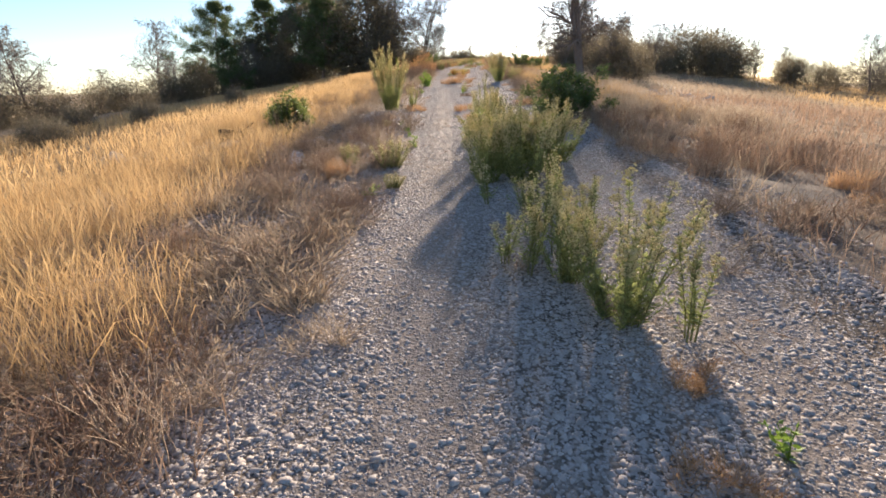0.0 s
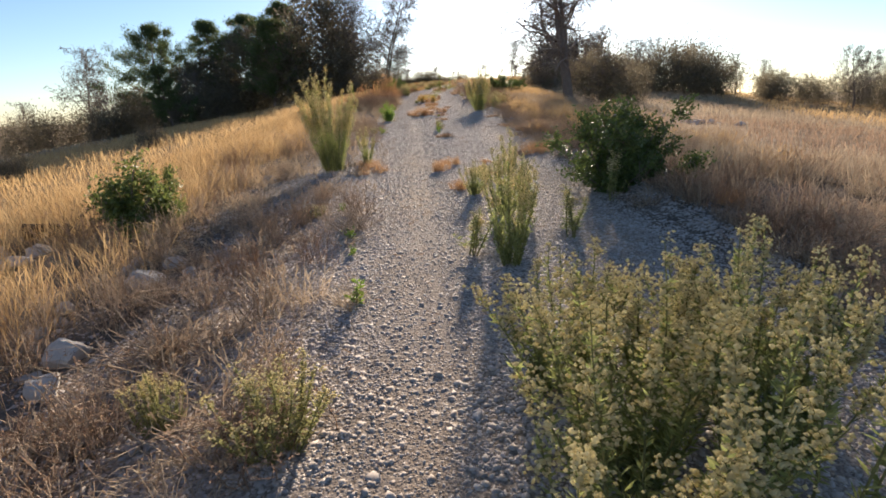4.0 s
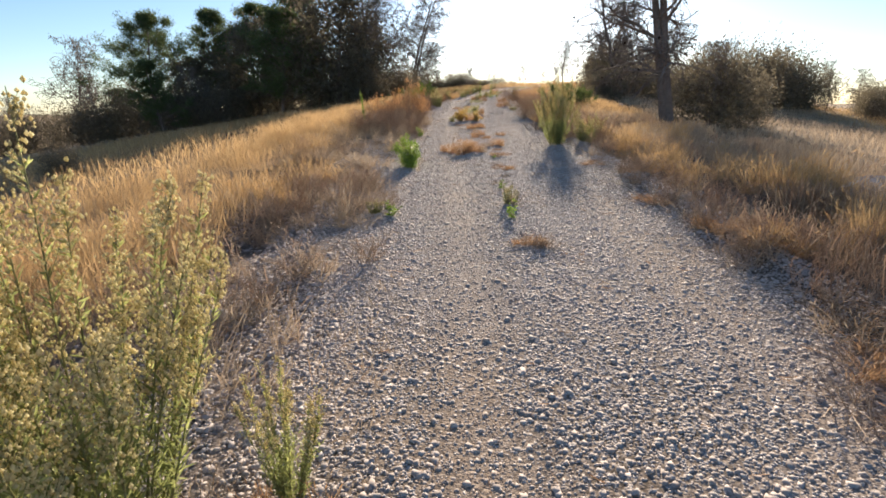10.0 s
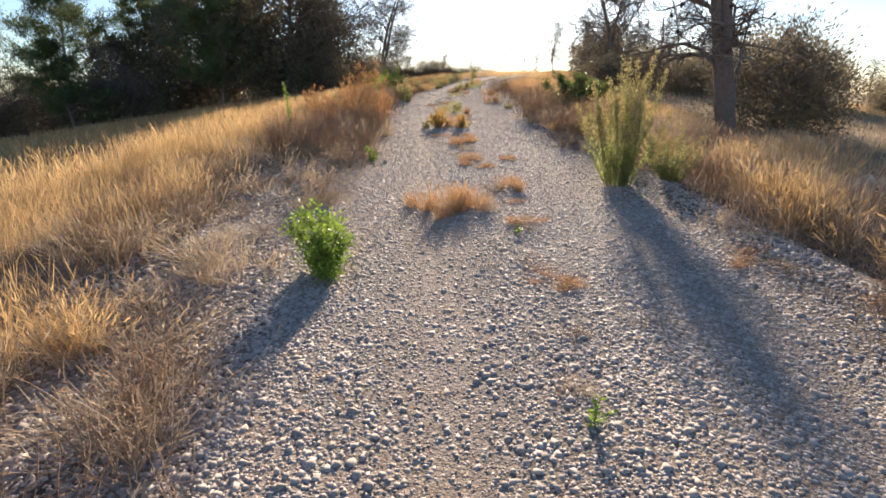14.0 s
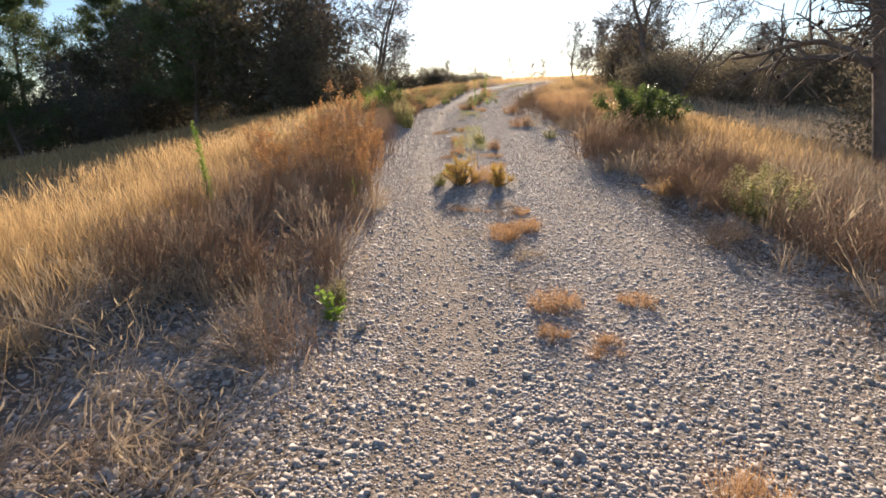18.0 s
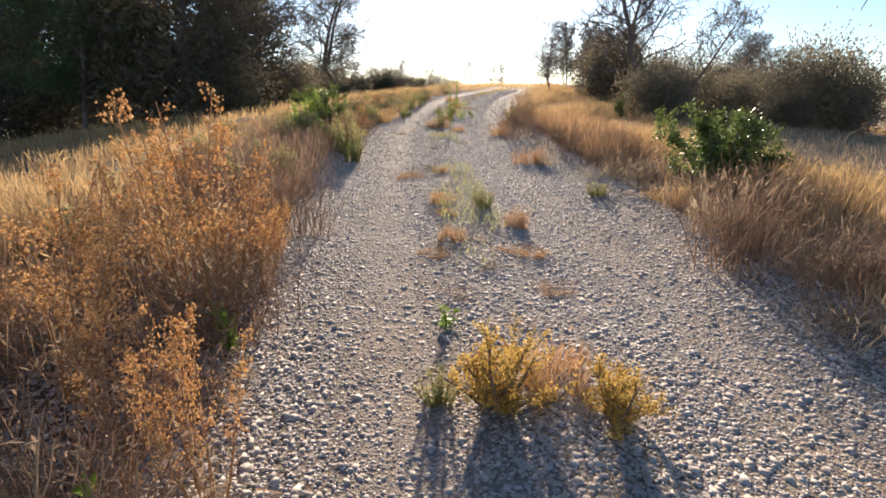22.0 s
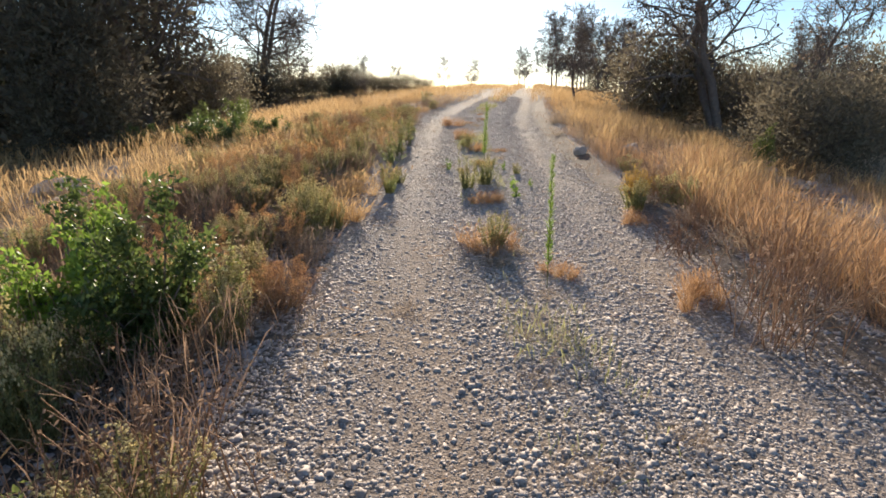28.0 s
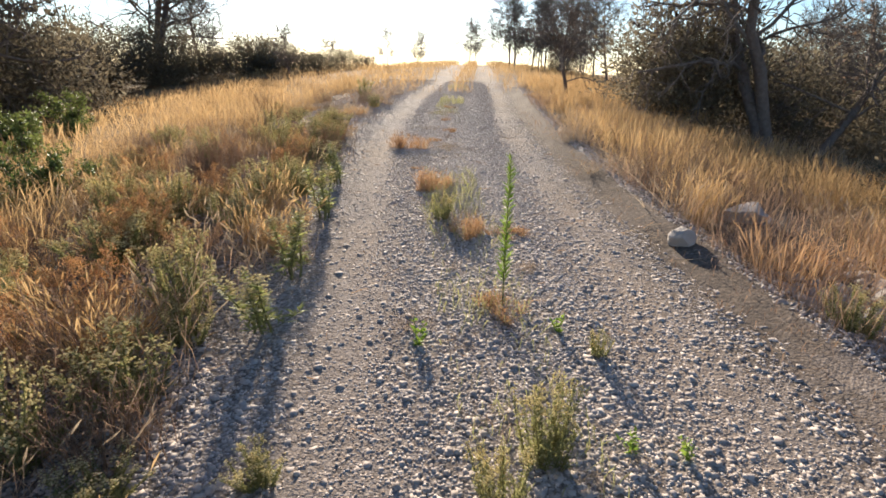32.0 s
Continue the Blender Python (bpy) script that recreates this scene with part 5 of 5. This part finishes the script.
# loose stones in lengths of track, several of them alike
sr = np.random.default_rng(5)
LONG = 1.5
lengths = []
for i in range(4):
    n = 42000
    u = sr.uniform(-2.75, 2.35, n)
    v = sr.uniform(-LONG / 2, LONG / 2, n)
    patch = wob(u, v + 3 * i, 1.3, i)
    rut = np.clip(np.exp(-((u + 0.87 + 0.1 * patch) / 0.33) ** 2) + 0.75 * np.exp(-((u - 0.87 + 0.1 * patch) / 0.3) ** 2), 0, 1)
    small = sr.uniform(size=n) < rut * 0.62
    ok = sr.uniform(size=n) < np.where((u < -1.95) | (u > 1.85), 0.22, np.where(small, 1.0, 0.85)) * (0.85 + 0.2 * patch)
    u, v, rut, small = u[ok], v[ok], rut[ok], small[ok]
    k = len(u)
    coarse = 0.006 + 0.006 * sr.uniform(size=k) ** 1.5 + 0.016 * sr.uniform(size=k) ** 9
    size = np.where(small, 0.0045 + 0.0045 * sr.uniform(size=k) ** 2, coarse)
    z = lie(u + centre(0.0), np.zeros(k))
    pair = []
    for pick, mat, name in ((~small, M_STONE, "gravel"), (small, M_GRIT, "grit")):
        hp = Heap()
        chips(hp, u[pick], v[pick], z[pick], size[pick], sr)
        pair.append(hp.mesh(name, mat))
    lengths.append(pair)
y = -0.6
i = 0
while y < 56:
    turn = -math.degrees(math.atan(float(centre(y + 0.2) - centre(y - 0.2)) / 0.4))
    cx = float(centre(y))
    tilt = 4.0 + math.degrees(math.atan(float(lie(centre(y + 0.5), y + 0.5) - lie(centre(y - 0.5), y - 0.5))))
    for me, name, label in zip(lengths[(i * 7 + i // 4) % 4], ("gravel", "grit"), ("loose pale grey crushed limestone on the track", "fine warm-brown grit in the wheel ruts")):
        ob = new(name, me)
        ob.matrix_basis = Matrix.Translation((cx, y * CS, y * SN + float(lie(cx, y)))) @ pose(0, 0, 0, tilt, 0, 0) @ pose(0, 0, 0, 0, 0, turn)
        tagged(ob, label, "gravel", kind="stuff")
    y += LONG * math.cos(radians(turn))
    i += 1
# stones that have rolled out over the verges
for k, u0, u1, y0, y1, n in ((0, -3.5, -1.7, 3.2, 29, 32000), (1, 1.75, 2.7, 1.5, 30, 12000)):
    v = sr.uniform(y0, y1, n)
    u = u0 + (u1 - u0) * (sr.uniform(size=n) ** 0.8 if k == 0 else sr.uniform(size=n) ** 1.6)
    ok = sr.uniform(size=n) < 0.55 + 0.6 * wob(u, v, 0.6, 2.0 + k)
    u, v = u[ok], v[ok]
    size = 0.008 + 0.009 * sr.uniform(size=len(u)) ** 2 + 0.024 * sr.uniform(size=len(u)) ** 6
    hp = Heap()
    at = spots(centre(v) + u, v)
    chips(hp, at[:, 0], at[:, 1], at[:, 2], size, sr)
    tagged(new("gravel", hp.mesh("gravel", M_STONE)), "scattered pale limestone gravel on the verge", "gravel", kind="stuff")
forms = []
for i in range(6):
    hp = Heap()
    v = ICO * sr.uniform(0.72, 1.2, (12, 1)) * sr.uniform(0.7, 1.25, (1, 3)) * [1.15, 0.95, 0.6]
    v[:, 2] = np.minimum(v[:, 2], sr.uniform(0.3, 0.45))
    hp.add(v, ICO_T)
    forms.append(hp.mesh("stone", M_STONE))
for i in range(280):
    y = sr.uniform(0.5, 45)
    u = sr.choice([-1.5, -1.2, 0.1, 1.25, 1.5]) + sr.normal() * 0.35
    ob = new("stone", forms[i % 6])
    ob.parent = ground
    r = sr.uniform(0.016, 0.034)
    ob.matrix_basis = Matrix.Translation(spot(float(centre(y)) + u, y, -r * 0.05)) @ pose(0, 0, 0, sr.uniform(-10, 10), sr.uniform(-10, 10), sr.uniform(0, 360))
    ob.scale = (r, r, r * 0.6)


def rock(seed, x, y, w, h, label):
    rg = np.random.default_rng(seed)
    bm = bmesh.new()
    bmesh.ops.create_icosphere(bm, subdivisions=3, radius=1)
    ax = [Vector(rg.normal(size=3)).normalized() for _ in range(9)]
    cut = rg.uniform(0.5, 0.82, 9)
    for v in bm.verts:
        for a, c in zip(ax, cut):
            d = v.co.dot(a)
            if d > c:
                v.co -= a * (d - c) * 0.97
        v.co *= 1 + 0.14 * noise.noise(v.co * 2.2 + Vector((seed, 0, 0))) + 0.05 * noise.noise(v.co * 7)
    me = bpy.data.meshes.new("rock")
    bm.to_mesh(me)
    bm.free()
    me.materials.append(M_ROCK)
    ob = new("rock", me)
    ob.matrix_basis = Matrix.Translation(spot(x, y, h * 0.25)) @ pose(0, 0, 0, 0, 0, rg.uniform(0, 360))
    ob.scale = (w * 0.55, w * 0.5, h * 0.75)
    return tagged(ob, label, "rock", "rocks by the track")


ROCK = "pale weathered limestone rock half sunk in the verge"
rock(1, -1.91, 15.05, 0.24, 0.15, ROCK)
rock(2, -2.59, 22.5, 0.26, 0.12, ROCK)
rock(3, -2.91, 23.05, 0.30, 0.20, ROCK)
rock(4, -0.64, 24.22, 0.05, 0.06, "small square cream-coloured stone on the gravel")
rock(5, -1.25, 41.0, 0.26, 0.3, "rounded white rock among dry grass")
rock(7, 4.15, 41.5, 0.20, 0.13, "pale grey rock at the edge of the track")
rock(8, 5.40, 42.0, 0.42, 0.22, ROCK)
rock(9, -2.35, 12.75, 0.20, 0.14, ROCK)
rock(10, -2.3, 9.3, 0.20, 0.10, ROCK)
rock(11, -2.05, 9.0, 0.14, 0.08, ROCK)
rock(12, 4.4, 39.9, 0.2, 0.12, ROCK)
rock(20, 4.75, 39.6, 0.18, 0.12, ROCK)
rock(21, 4.9, 40.4, 0.22, 0.14, ROCK)
rock(22, 4.2, 39.3, 0.14, 0.1, ROCK)
rock(13, 4.6, 40.3, 0.18, 0.12, "reddish-brown stained limestone rock")
rock(14, -2.9, 36.9, 0.5, 0.3, ROCK)
rock(15, -3.2, 42.5, 0.45, 0.25, ROCK)
rock(16, -2.2, 7.4, 0.2, 0.12, ROCK)
rock(17, 5.2, 18.5, 0.5, 0.3, ROCK)
rock(18, 5.9, 19.2, 0.45, 0.3, ROCK)
rock(19, 6.4, 18.2, 0.4, 0.25, ROCK)
rock(23, -2.29, 7.75, 0.26, 0.16, ROCK)
rock(24, -2.34, 8.85, 0.30, 0.17, ROCK)
rock(25, -1.18, 6.01, 0.10, 0.08, ROCK)
rock(26, -3.6, 41.7, 0.6, 0.32, ROCK)
rock(27, -3.1, 41.3, 0.35, 0.2, ROCK)


def rubble(seed, x, y, wide, deep, n, size, label):
    """A low spread of broken limestone."""
    rg = np.random.default_rng(seed)
    turn, reach = rg.uniform(0, 2 * np.pi, n), 0.6 * rg.uniform(size=n) ** 0.6
    a, b = np.cos(turn) * reach * wide, np.sin(turn) * reach * deep
    at = spots(x + a, y + b, 0.0)
    hp = Heap()
    chips(hp, at[:, 0], at[:, 1], at[:, 2], size * rg.uniform(0.3, 1.0, n) ** 1.6, rg)
    tagged(new("rubble", hp.mesh("rubble", M_STONE)), label, "rubble", kind="stuff")


rubble(1, 7.6, 22.6, 4.4, 2.6, 900, 0.14, "pale broken limestone spread over the open slope")
rubble(2, 6.9, 38.6, 2.2, 4.6, 1100, 0.11, "pale broken limestone beyond the grassy verge")
rubble(3, 5.0, 40.3, 1.2, 1.6, 500, 0.08, "broken limestone at the foot of the bank")
rubble(4, -5.5, 9.9, 1.6, 1.4, 420, 0.09, "pale stones on the falling slope")
rubble(5, -3.5, 41.6, 1.3, 1.2, 300, 0.1, "pale stones among dry brush")
for i in range(40):
    r = np.random.default_rng(300 + i)
    k = i % 4
    x, y, w, d = ((7.6, 22.6, 4.4, 2.6), (6.9, 38.6, 2.2, 4.6), (-5.5, 9.9, 1.8, 1.5), (-2.5, 8.3, 0.6, 2.2))[k]
    big = 0.5 if k == 3 else 1.0
    rock(300 + i, x + r.uniform(-0.6, 0.6) * w, y + r.uniform(-0.6, 0.6) * d, big * r.uniform(0.14, 0.34), big * r.uniform(0.1, 0.2), ROCK)


def log(x, y, length, radius, turn):
    """A charred fallen trunk with a snapped limb."""
    rg = np.random.default_rng(9)
    root = new("fallen_log")
    trunk, limb = Heap(), Heap()
    trunk.tube(curve((-length / 2, 0, radius), (1, 0.05, 0.02), length, 7, 0.06, 0, rg), radius, radius * 0.55, 8)
    limb.tube(curve((0.1 * length, 0, radius * 1.4), (0.6, 0.7, 0.25), length * 0.35, 4, 0.1, 0, rg), radius * 0.4, radius * 0.15, 6)
    part("trunk", trunk, M_CONE, root, smooth=True)
    part("limb", limb, M_CONE, root)
    root.matrix_basis = Matrix.Translation(spot(x, y)) @ pose(0, 0, 0, 0, 0, turn)
    return tagged(root, "charred black fallen log on the stony slope", "log")


log(-4.5, 11.3, 0.9, 0.1, 25)
